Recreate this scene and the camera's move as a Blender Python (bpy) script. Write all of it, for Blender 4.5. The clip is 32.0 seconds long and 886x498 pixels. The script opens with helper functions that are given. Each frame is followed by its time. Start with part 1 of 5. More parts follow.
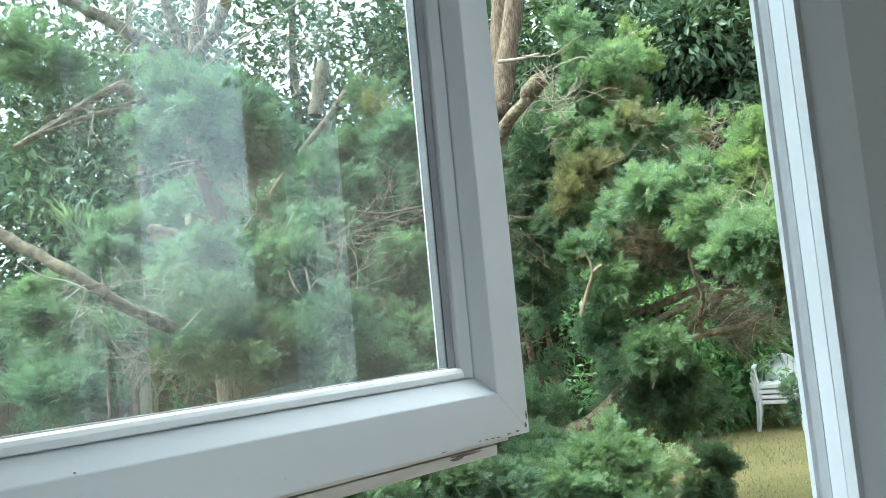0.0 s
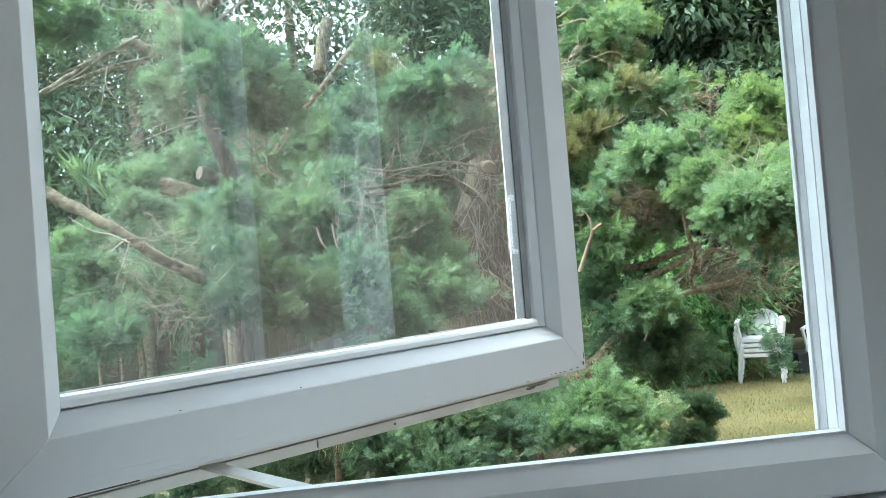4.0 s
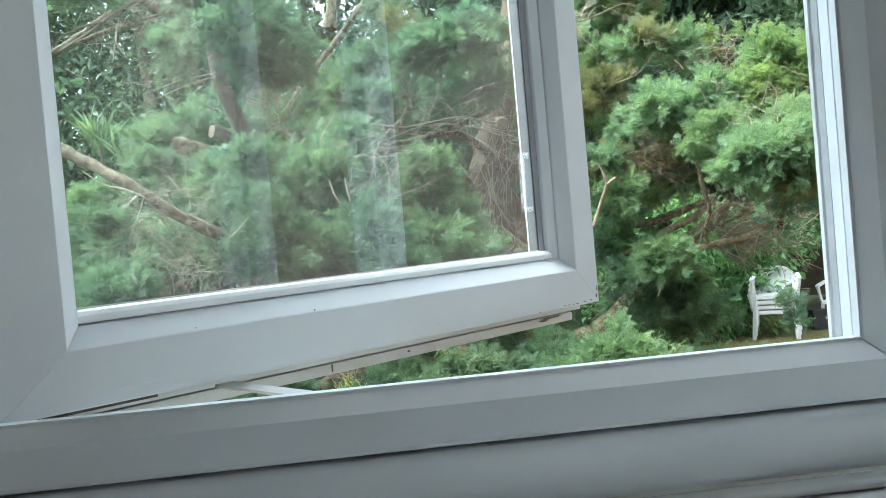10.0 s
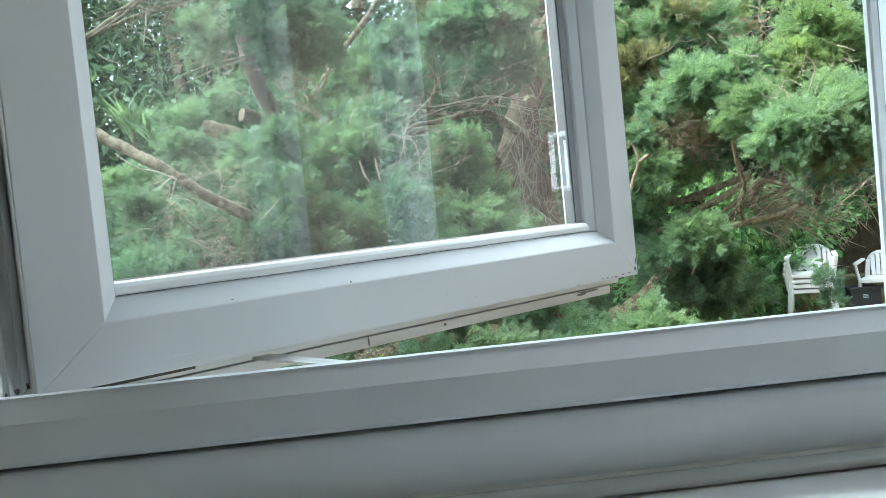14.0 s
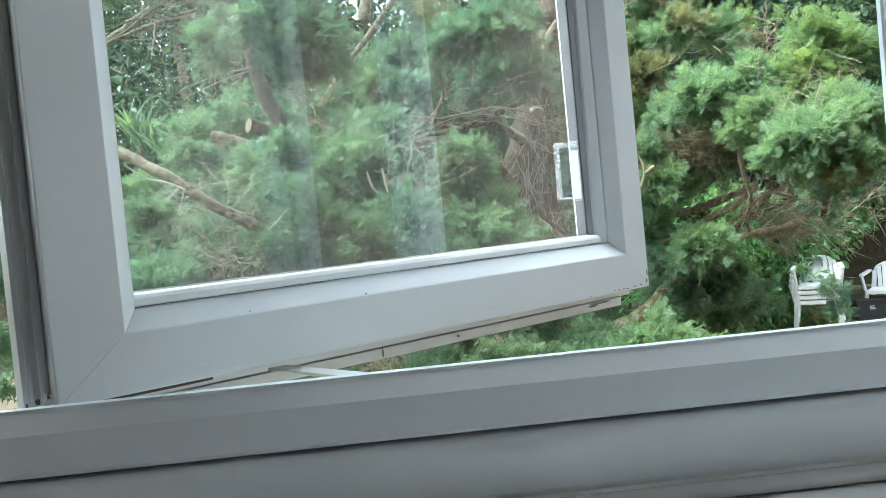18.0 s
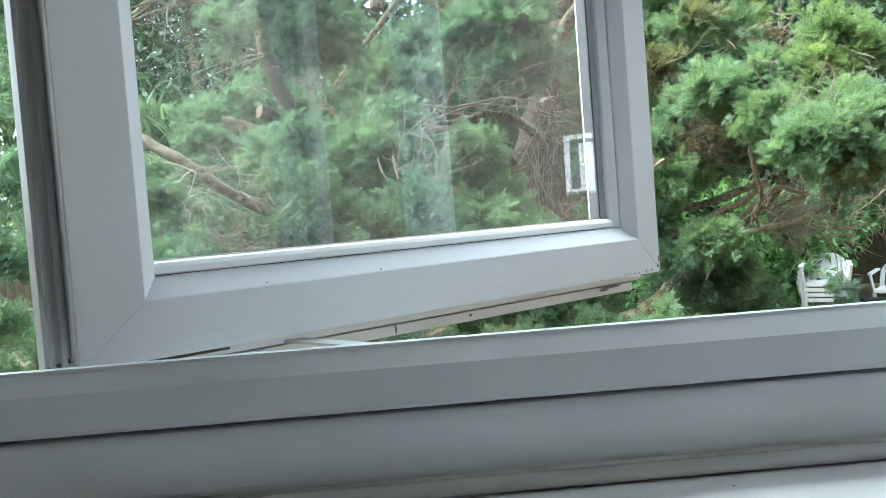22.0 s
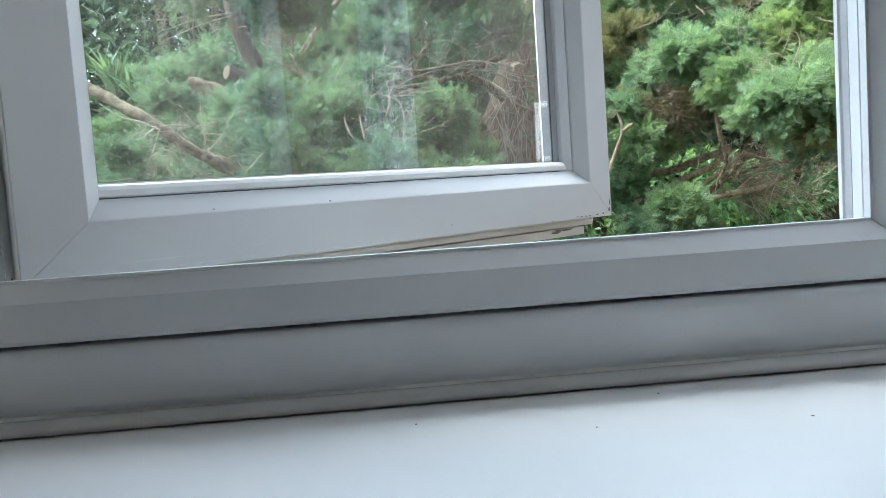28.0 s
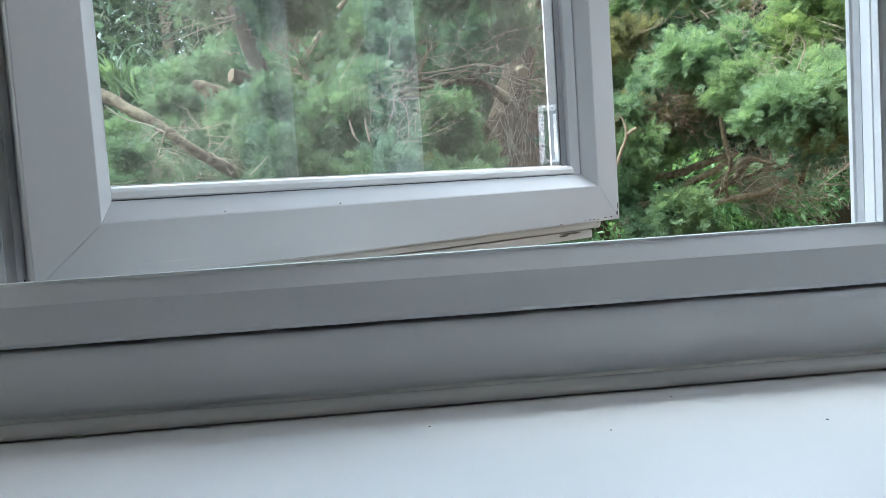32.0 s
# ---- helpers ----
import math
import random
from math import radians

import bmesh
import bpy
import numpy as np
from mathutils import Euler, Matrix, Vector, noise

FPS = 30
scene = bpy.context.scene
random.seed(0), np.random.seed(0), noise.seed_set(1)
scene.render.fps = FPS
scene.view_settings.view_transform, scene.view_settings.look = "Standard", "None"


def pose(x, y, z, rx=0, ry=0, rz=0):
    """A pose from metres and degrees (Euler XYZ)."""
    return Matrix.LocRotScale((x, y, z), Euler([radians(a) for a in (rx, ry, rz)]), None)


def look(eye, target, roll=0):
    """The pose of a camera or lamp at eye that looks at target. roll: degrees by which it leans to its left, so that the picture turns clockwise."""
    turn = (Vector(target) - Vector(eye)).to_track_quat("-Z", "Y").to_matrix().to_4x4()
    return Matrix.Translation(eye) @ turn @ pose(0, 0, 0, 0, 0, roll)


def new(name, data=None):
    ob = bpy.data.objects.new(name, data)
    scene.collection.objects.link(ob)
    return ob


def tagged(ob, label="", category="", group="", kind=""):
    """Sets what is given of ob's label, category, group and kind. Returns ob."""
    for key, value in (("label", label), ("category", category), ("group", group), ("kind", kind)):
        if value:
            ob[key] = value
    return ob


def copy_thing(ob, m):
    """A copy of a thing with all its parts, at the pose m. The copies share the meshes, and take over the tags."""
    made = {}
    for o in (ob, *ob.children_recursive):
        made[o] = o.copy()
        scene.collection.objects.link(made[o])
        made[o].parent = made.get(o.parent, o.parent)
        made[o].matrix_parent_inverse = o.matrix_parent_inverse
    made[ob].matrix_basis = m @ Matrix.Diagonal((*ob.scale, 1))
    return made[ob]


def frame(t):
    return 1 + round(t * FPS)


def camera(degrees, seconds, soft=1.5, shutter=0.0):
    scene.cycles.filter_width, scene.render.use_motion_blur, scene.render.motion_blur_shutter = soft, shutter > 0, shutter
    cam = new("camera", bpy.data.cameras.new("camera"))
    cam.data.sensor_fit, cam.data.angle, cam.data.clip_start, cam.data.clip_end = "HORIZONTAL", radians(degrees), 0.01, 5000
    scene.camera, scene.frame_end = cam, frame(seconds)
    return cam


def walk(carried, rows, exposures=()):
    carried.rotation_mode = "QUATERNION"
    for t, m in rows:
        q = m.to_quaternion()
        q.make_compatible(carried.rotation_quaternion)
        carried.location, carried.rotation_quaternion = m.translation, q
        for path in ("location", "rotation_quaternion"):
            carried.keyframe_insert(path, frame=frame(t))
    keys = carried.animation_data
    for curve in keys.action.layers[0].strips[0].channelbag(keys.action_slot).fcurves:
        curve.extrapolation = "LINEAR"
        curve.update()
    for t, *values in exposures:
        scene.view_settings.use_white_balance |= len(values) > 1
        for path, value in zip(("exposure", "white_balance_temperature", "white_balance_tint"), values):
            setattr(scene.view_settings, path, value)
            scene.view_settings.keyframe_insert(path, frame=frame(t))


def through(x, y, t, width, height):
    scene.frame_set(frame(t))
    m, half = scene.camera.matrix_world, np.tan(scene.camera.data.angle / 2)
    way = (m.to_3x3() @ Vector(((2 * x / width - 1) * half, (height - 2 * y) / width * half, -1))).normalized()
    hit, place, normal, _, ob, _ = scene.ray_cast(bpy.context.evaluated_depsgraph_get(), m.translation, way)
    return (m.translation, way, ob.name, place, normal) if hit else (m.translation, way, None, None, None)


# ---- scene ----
# Camera: one lens, one hand-held path; z = 0 is the lawn, the window's lower lip is 1.575 m above it
cam = camera(57.8, 32.0, 0.8)
PATH = [
    (0, (-0.1924, -0.3233, 1.6898), (-0.0074, 1.6611, 1.8571), -5.33),
    (0.5, (-0.1975, -0.3987, 1.7080), (0.1688, 1.5586, 1.8943), -5.91),
    (1, (-0.2435, -0.4022, 1.7112), (0.1451, 1.5531, 1.8716), -4.86),
    (1.5, (-0.2737, -0.4576, 1.7072), (0.0982, 1.5042, 1.8216), -3.92),
    (2, (-0.2933, -0.4875, 1.6953), (0.0258, 1.4858, 1.7609), -3.30),
    (2.5, (-0.3021, -0.5062, 1.7020), (-0.0364, 1.4754, 1.7515), -3.47),
    (3, (-0.3119, -0.5152, 1.7076), (-0.0744, 1.4701, 1.7535), -4.01),
    (3.5, (-0.3222, -0.5265, 1.7123), (-0.1038, 1.4610, 1.7590), -4.44),
    (5.5, (-0.3383, -0.5451, 1.7046), (-0.1394, 1.4447, 1.7401), -4.63),
    (6, (-0.3360, -0.5417, 1.7002), (-0.1376, 1.4483, 1.7269), -4.35),
    (6.5, (-0.3334, -0.5406, 1.6976), (-0.1363, 1.4496, 1.7153), -4.41),
    (7, (-0.3311, -0.5398, 1.6916), (-0.1357, 1.4506, 1.6991), -4.58),
    (7.5, (-0.3281, -0.5396, 1.6869), (-0.1355, 1.4511, 1.6845), -4.93),
    (8, (-0.3276, -0.5407, 1.6877), (-0.1366, 1.4502, 1.6756), -5.14),
    (8.5, (-0.3309, -0.5409, 1.6896), (-0.1433, 1.4502, 1.6699), -5.06),
    (9, (-0.3338, -0.5385, 1.6841), (-0.1508, 1.4529, 1.6594), -4.81),
    (9.5, (-0.3323, -0.5389, 1.6836), (-0.1534, 1.4528, 1.6502), -4.69),
    (10, (-0.3319, -0.5338, 1.6744), (-0.1634, 1.4586, 1.6299), -5.04),
    (10.5, (-0.3262, -0.5325, 1.6720), (-0.1680, 1.4604, 1.6165), -5.49),
    (11, (-0.3310, -0.5338, 1.6728), (-0.1857, 1.4599, 1.6107), -5.69),
    (11.5, (-0.3367, -0.5330, 1.6746), (-0.2038, 1.4616, 1.6110), -5.61),
    (12, (-0.3355, -0.5347, 1.6751), (-0.2125, 1.4604, 1.6095), -5.53),
    (12.5, (-0.3369, -0.5310, 1.6743), (-0.2213, 1.4645, 1.6059), -5.61),
    (13, (-0.3353, -0.5322, 1.6716), (-0.2285, 1.4637, 1.6005), -5.66),
    (13.5, (-0.3394, -0.5220, 1.6677), (-0.2395, 1.4740, 1.5909), -5.70),
    (14, (-0.3392, -0.5192, 1.6636), (-0.2472, 1.4770, 1.5819), -5.65),
    (14.5, (-0.3354, -0.5177, 1.6623), (-0.2459, 1.4783, 1.5737), -5.78),
    (16.5, (-0.3424, -0.5300, 1.6708), (-0.2526, 1.4661, 1.5845), -6.97),
    (17, (-0.3512, -0.5382, 1.6720), (-0.2664, 1.4588, 1.6020), -6.89),
    (17.5, (-0.3501, -0.5299, 1.6714), (-0.2651, 1.4674, 1.6128), -6.25),
    (18, (-0.3488, -0.5229, 1.6662), (-0.2655, 1.4746, 1.6112), -5.54),
    (18.5, (-0.3427, -0.5259, 1.6628), (-0.2597, 1.4716, 1.6050), -5.34),
    (19, (-0.3468, -0.5283, 1.6623), (-0.2656, 1.4691, 1.6016), -5.52),
    (19.5, (-0.3522, -0.5251, 1.6616), (-0.2744, 1.4724, 1.5992), -5.46),
    (20, (-0.3517, -0.5214, 1.6578), (-0.2781, 1.4761, 1.5900), -5.35),
    (20.5, (-0.3480, -0.5216, 1.6570), (-0.2780, 1.4758, 1.5823), -5.50),
    (21, (-0.3479, -0.5214, 1.6555), (-0.2810, 1.4759, 1.5742), -5.42),
    (21.5, (-0.3527, -0.5239, 1.6559), (-0.2887, 1.4735, 1.5750), -5.02),
    (22, (-0.3577, -0.5298, 1.6544), (-0.2933, 1.4677, 1.5788), -4.43),
    (22.5, (-0.3591, -0.5295, 1.6542), (-0.2938, 1.4683, 1.5857), -3.96),
    (23, (-0.3598, -0.5239, 1.6513), (-0.2919, 1.4740, 1.5871), -3.74),
    (23.5, (-0.3535, -0.5214, 1.6429), (-0.2784, 1.4760, 1.5755), -4.04),
    (24, (-0.3464, -0.5214, 1.6392), (-0.2605, 1.4753, 1.5629), -4.51),
    (24.5, (-0.3430, -0.5210, 1.6288), (-0.2435, 1.4744, 1.5364), -4.78),
    (25, (-0.3428, -0.5214, 1.6240), (-0.2354, 1.4726, 1.5122), -4.63),
    (25.5, (-0.3423, -0.5301, 1.6229), (-0.2300, 1.4626, 1.4943), -4.47),
    (26, (-0.3439, -0.5340, 1.6228), (-0.2285, 1.4579, 1.4849), -4.52),
    (26.5, (-0.3433, -0.5376, 1.6205), (-0.2238, 1.4536, 1.4763), -4.34),
    (28.5, (-0.3373, -0.5444, 1.6181), (-0.2079, 1.4451, 1.4607), -3.90),
    (29, (-0.3420, -0.5427, 1.6183), (-0.2109, 1.4469, 1.4625), -3.80),
    (29.5, (-0.3436, -0.5453, 1.6192), (-0.2165, 1.4448, 1.4657), -3.64),
    (30, (-0.3432, -0.5453, 1.6214), (-0.2165, 1.4450, 1.4708), -3.68),
    (30.5, (-0.3441, -0.5446, 1.6225), (-0.2193, 1.4460, 1.4741), -3.65),
    (31, (-0.3438, -0.5447, 1.6201), (-0.2195, 1.4461, 1.4739), -3.56),
    (31.5, (-0.3457, -0.5413, 1.6182), (-0.2230, 1.4495, 1.4709), -3.59),
    (32, (-0.3450, -0.5444, 1.6182), (-0.2237, 1.4465, 1.4703), -3.82),
]
EXPOSURES = [(0.0, 2.22, 5780.0, -5.0), (2.0, 2.28, 5780.0, -3.0), (6.0, 2.36, 5780.0, -3.0), (23.0, 2.38, 5780.0, -1.0), (26.0, 2.32, 5780.0, 2.0), (30.0, 2.22, 5780.0, 4.0), (32.0, 2.22, 5780.0, 4.0)]
walk(cam, [(t, look(eye, target, roll)) for t, eye, target, roll in PATH], EXPOSURES)

# ---- light: bright overcast day ----
SUN_TURN, SUN_HEIGHT = 284.0, 60.0
world = bpy.data.worlds.new("sky")
scene.world = world
world.use_nodes = True
wn = world.node_tree.nodes
sky = wn.new("ShaderNodeTexSky")
sky.sky_type = "NISHITA"
sky.sun_disc = False
sky.sun_elevation, sky.sun_rotation = radians(SUN_HEIGHT), radians(SUN_TURN)
sky.dust_density, sky.air_density, sky.ozone_density = 3.5, 1.0, 1.0
wn["Background"].inputs["Strength"].default_value = 0.185
grey = wn.new("ShaderNodeRGBToBW")
cloud = wn.new("ShaderNodeMix")
cloud.data_type = "RGBA"
cloud.inputs["Factor"].default_value = 0.75
world.node_tree.links.new(sky.outputs["Color"], grey.inputs["Color"])
world.node_tree.links.new(sky.outputs["Color"], cloud.inputs["A"])
world.node_tree.links.new(grey.outputs["Val"], cloud.inputs["B"])
# an overcast sky is brighter overhead than at the horizon
way = wn.new("ShaderNodeTexCoord")
axis = wn.new("ShaderNodeSeparateXYZ")
lift = wn.new("ShaderNodeMapRange")
for key, value in (("From Min", 0.0), ("From Max", 1.0), ("To Min", 1.2), ("To Max", 1.9)):
    lift.inputs[key].default_value = value
dome = wn.new("ShaderNodeVectorMath")
dome.operation = "SCALE"
world.node_tree.links.new(way.outputs["Generated"], axis.inputs["Vector"])
world.node_tree.links.new(axis.outputs["Z"], lift.inputs["Value"])
world.node_tree.links.new(cloud.outputs["Result"], dome.inputs[0])
world.node_tree.links.new(lift.outputs["Result"], dome.inputs["Scale"])
world.node_tree.links.new(dome.outputs["Vector"], wn["Background"].inputs["Color"])
sun_data = bpy.data.lights.new("sun", "SUN")
sun_data.energy, sun_data.angle, sun_data.color = 0.55, radians(40), (1.0, 0.96, 0.9)
sun = new("sun", sun_data)
sun_dir = Vector((math.sin(radians(SUN_TURN)) * math.cos(radians(SUN_HEIGHT)), math.cos(radians(SUN_TURN)) * math.cos(radians(SUN_HEIGHT)), math.sin(radians(SUN_HEIGHT))))
sun.matrix_world = look(tuple(sun_dir * 30), (0, 0, 0))

# ---- materials ----


def material(name, rough=0.5, metal=0.0, spec=0.5):
    m = bpy.data.materials.new(name)
    m.use_nodes = True
    b = m.node_tree.nodes["Principled BSDF"]
    b.inputs["Roughness"].default_value = rough
    b.inputs["Metallic"].default_value = metal
    b.inputs["Specular IOR Level"].default_value = spec
    return m, m.node_tree.nodes, m.node_tree.links, b


def noise_node(n, l, scale, detail=4.0, rough=0.6, stretch=None):
    tc = n.new("ShaderNodeTexCoord")
    t = n.new("ShaderNodeTexNoise")
    t.inputs["Scale"].default_value, t.inputs["Detail"].default_value, t.inputs["Roughness"].default_value = scale, detail, rough
    if stretch:
        mp = n.new("ShaderNodeMapping")
        mp.inputs["Scale"].default_value = stretch
        l.new(tc.outputs["Object"], mp.inputs["Vector"])
        l.new(mp.outputs["Vector"], t.inputs["Vector"])
    else:
        l.new(tc.outputs["Object"], t.inputs["Vector"])
    return t.outputs["Fac"]


def ramp(n, l, fac, stops):
    r = n.new("ShaderNodeValToRGB")
    e = r.color_ramp.elements
    while len(e) < len(stops):
        e.new(0.5)
    for k, (p, c) in enumerate(stops):
        e[k].position, e[k].color = p, (*c, 1.0)
    l.new(fac, r.inputs["Fac"])
    return r.outputs["Color"]


def mix(n, l, fac, a, b, mode="MIX"):
    m = n.new("ShaderNodeMix")
    m.data_type, m.blend_type = "RGBA", mode
    for sock, v in ((m.inputs["Factor"], fac), (m.inputs["A"], a), (m.inputs["B"], b)):
        if isinstance(v, float):
            sock.default_value = v
        elif isinstance(v, tuple):
            sock.default_value = (*v, 1.0)
        else:
            l.new(v, sock)
    return m.outputs["Result"]


def bump(n, l, b, height, strength, dist):
    k = n.new("ShaderNodeBump")
    k.inputs["Strength"].default_value, k.inputs["Distance"].default_value = strength, dist
    l.new(height, k.inputs["Height"])
    l.new(k.outputs["Normal"], b.inputs["Normal"])


def upvc_material(name, base, dirt, amount):
    m, n, l, b = material(name, 0.32, 0.0, 0.5)
    big = ramp(n, l, noise_node(n, l, 9.0, 5.0, 0.65), [(0.35, base), (0.75, tuple(c * 0.97 for c in base))])
    spots = ramp(n, l, noise_node(n, l, 60.0, 6.0, 0.7), [(0.62, (0, 0, 0)), (0.74, (1, 1, 1))])
    smear = ramp(n, l, noise_node(n, l, 7.0, 6.0, 0.7, (1.0, 1.0, 4.0)), [(0.5, (0, 0, 0)), (0.72, (1, 1, 1))])
    both = mix(n, l, 1.0, spots, smear, "MULTIPLY")
    fac = mix(n, l, 1.0, both, (amount, amount, amount), "MULTIPLY")
    l.new(mix(n, l, fac, big, dirt), b.inputs["Base Color"])
    l.new(ramp(n, l, noise_node(n, l, 40.0), [(0.3, (0.31,) * 3), (0.7, (0.36,) * 3)]), b.inputs["Roughness"])
    bump(n, l, b, noise_node(n, l, 300.0, 2.0), 0.06, 0.0004)
    return m


UPVC = upvc_material("white_upvc", (0.645, 0.66, 0.68), (0.55, 0.53, 0.50), 0.04)
# lighter uPVC copy: skylight on the rail beads put into their colour
UPVC_BEAD = upvc_material("sky_lit_upvc", (0.82, 0.83, 0.83), (0.5, 0.48, 0.44), 0.25)
# darker copy of the white uPVC, offsets too much light on the mullion
UPVC_JAMB = upvc_material("dimmed_white_upvc", (0.57, 0.58, 0.60), (0.42, 0.41, 0.39), 0.15)
UPVC_DIRTY = upvc_material("soiled_upvc", (0.64, 0.63, 0.60), (0.22, 0.19, 0.15), 0.6)


def plain(name, colour, rough, metal=0.0, vary=0.12, scale=30.0, spec=0.5, depth=0.0):
    m, n, l, b = material(name, rough, metal, spec)
    dark = tuple(c * (1 - vary) for c in colour)
    lite = tuple(min(1.0, c * (1 + vary)) for c in colour)
    f = noise_node(n, l, scale, 6.0, 0.65)
    l.new(ramp(n, l, f, [(0.3, dark), (0.7, lite)]), b.inputs["Base Color"])
    if depth:
        bump(n, l, b, f, 0.5, depth)
    return m


# white uPVC darkened: shade behind the hinge put into the jamb's colour
UPVC_SHADED = upvc_material("shaded_upvc", (0.36, 0.365, 0.355), (0.2, 0.19, 0.17), 0.5)
SILL_WHITE = plain("gloss_white_board", (0.91, 0.915, 0.915), 0.24, 0.0, 0.015, 5.0)
TRIM = plain("gloss_painted_trim", (0.50, 0.495, 0.475), 0.22, 0.0, 0.05, 9.0, 0.5)
SHOOT = plain("tan_bare_wood", (0.20, 0.160, 0.105), 0.9, 0.0, 0.3, 30.0, 0.2)
# steel darkened: shade of the gap under the casement put into the colour
DARK_STEEL = plain("shade_dark_steel", (0.10, 0.09, 0.075), 0.6, 0.6, 0.4, 60.0)
GASKET = plain("black_rubber", (0.03, 0.03, 0.032), 0.6)
BEAD = plain("grey_gasket", (0.085, 0.095, 0.105), 0.5)
GREY_SEAL = plain("grey_rubber", (0.30, 0.305, 0.32), 0.6)
GRIME = plain("black_mould", (0.16, 0.14, 0.12), 0.9)
MOULD = plain("grey_smudge", (0.68, 0.68, 0.68), 0.6)
STEEL = plain("stainless_steel", (0.55, 0.55, 0.54), 0.35, 1.0)
PLASTER = plain("cream_emulsion", (0.49, 0.455, 0.39), 0.9, 0.0, 0.04, 6.0, 0.3)
CARPET = plain("beige_carpet", (0.45, 0.40, 0.33), 1.0, 0.0, 0.2, 120.0, 0.1)
RENDER = plain("exterior_brick", (0.17, 0.115, 0.09), 0.9, 0.0, 0.25, 25.0, 0.3)
CHAIR = plain("white_garden_plastic", (0.52, 0.52, 0.51), 0.45, 0.0, 0.10, 12.0)
# white of the mirrored sky, for the far casement's panel
SKY_WHITE = plain("mirrored_sky_white", (0.82, 0.84, 0.86), 0.6, 0.0, 0.02)
PATIO = plain("pale_paving", (0.35, 0.34, 0.32), 0.9, 0.0, 0.15, 3.0, 0.3)
CRATE = plain("black_plastic", (0.018, 0.019, 0.022), 0.5)
LABEL = plain("pale_print", (0.45, 0.50, 0.55), 0.6)
FENCE = plain("weathered_fence_board", (0.075, 0.063, 0.04), 0.95, 0.0, 0.35, 7.0, 0.2, 0.004)


def glass_material(name, haze, faces):
    """Clear pane with faint smears that scatter a little light; faces: how many glass surfaces mirror."""
    m = bpy.data.materials.new(name)
    m.use_nodes = True
    n, l = m.node_tree.nodes, m.node_tree.links
    n.clear()
    out = n.new("ShaderNodeOutputMaterial")
    clear = n.new("ShaderNodeBsdfTransparent")
    clear.inputs["Color"].default_value = (0.93, 0.955, 0.96, 1)
    gloss = n.new("ShaderNodeBsdfGlossy")
    gloss.inputs["Roughness"].default_value = 0.0
    fres = n.new("ShaderNodeFresnel")
    fres.inputs["IOR"].default_value = 1.5
    double = n.new("ShaderNodeMath")
    double.operation = "MULTIPLY"
    double.inputs[1].default_value = faces
    l.new(fres.outputs["Fac"], double.inputs[0])
    shine = n.new("ShaderNodeMixShader")
    l.new(double.outputs["Value"], shine.inputs["Fac"])
    l.new(clear.outputs["BSDF"], shine.inputs[1])
    l.new(gloss.outputs["BSDF"], shine.inputs[2])
    film = n.new("ShaderNodeBsdfTranslucent")
    film.inputs["Color"].default_value = (0.85, 0.9, 0.88, 1)
    streak = ramp(n, l, noise_node(n, l, 5.0, 5.0, 0.6, (3.0, 1.0, 0.5)), [(0.36, (0.45,) * 3), (0.75, (1,) * 3)])
    fine = ramp(n, l, noise_node(n, l, 14.0, 3.0, 0.6), [(0.3, (0.7,) * 3), (0.7, (1,) * 3)])
    smear = mix(n, l, 1.0, streak, fine, "MULTIPLY")
    amount = mix(n, l, 1.0, smear, (haze, haze, haze), "MULTIPLY")
    last = n.new("ShaderNodeMixShader")
    l.new(amount, last.inputs["Fac"])
    l.new(shine.outputs["Shader"], last.inputs[1])
    l.new(film.outputs["BSDF"], last.inputs[2])
    l.new(last.outputs["Shader"], out.inputs["Surface"])
    return m


CLEAR = bpy.data.materials.new("clear_glass")
CLEAR.use_nodes = True
CLEAR.node_tree.nodes.clear()
_t = CLEAR.node_tree.nodes.new("ShaderNodeBsdfTransparent")
_t.inputs["Color"].default_value = (0.965, 0.985, 0.99, 1)
CLEAR.node_tree.links.new(_t.outputs["BSDF"], CLEAR.node_tree.nodes.new("ShaderNodeOutputMaterial").inputs["Surface"])
GLASS = glass_material("smeared_glass", 0.022, 3.2)
GLASS_CLEAN = glass_material("dusty_glass", 0.05, 0.9)


def leaf_material(name, dark, mid, lite, rough=0.55, through=0.35, patch=1.2):
    """Two-scale greens: patches over the crown, and each leaf its own shade."""
    m, n, l, b = material(name, rough, 0.0, 0.25)
    geo = n.new("ShaderNodeNewGeometry")
    own = ramp(n, l, geo.outputs["Random Per Island"], [(0.0, dark), (0.5, mid), (1.0, lite)])
    zone = ramp(n, l, noise_node(n, l, patch, 3.0, 0.55), [(0.3, (0.82, 0.90, 1.0)), (0.7, (1.14, 1.06, 0.90))])
    col = mix(n, l, 1.0, own, zone, "MULTIPLY")
    l.new(col, b.inputs["Base Color"])
    tr = n.new("ShaderNodeBsdfTranslucent")
    l.new(mix(n, l, 1.0, col, (1.12, 1.12, 0.82), "MULTIPLY"), tr.inputs["Color"])
    ms = n.new("ShaderNodeMixShader")
    ms.inputs["Fac"].default_value = through
    l.new(b.outputs["BSDF"], ms.inputs[1])
    l.new(tr.outputs["BSDF"], ms.inputs[2])
    l.new(ms.outputs["Shader"], n["Material Output"].inputs["Surface"])
    return m


CYPRESS = leaf_material("cypress_blue_green", (0.104, 0.170, 0.106), (0.158, 0.242, 0.152), (0.222, 0.318, 0.198), 0.55, 0.5)
# yellow-green of the upper boughs, with their sunlight put into the colour
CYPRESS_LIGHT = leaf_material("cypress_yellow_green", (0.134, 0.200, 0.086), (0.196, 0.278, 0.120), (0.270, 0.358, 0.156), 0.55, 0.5)
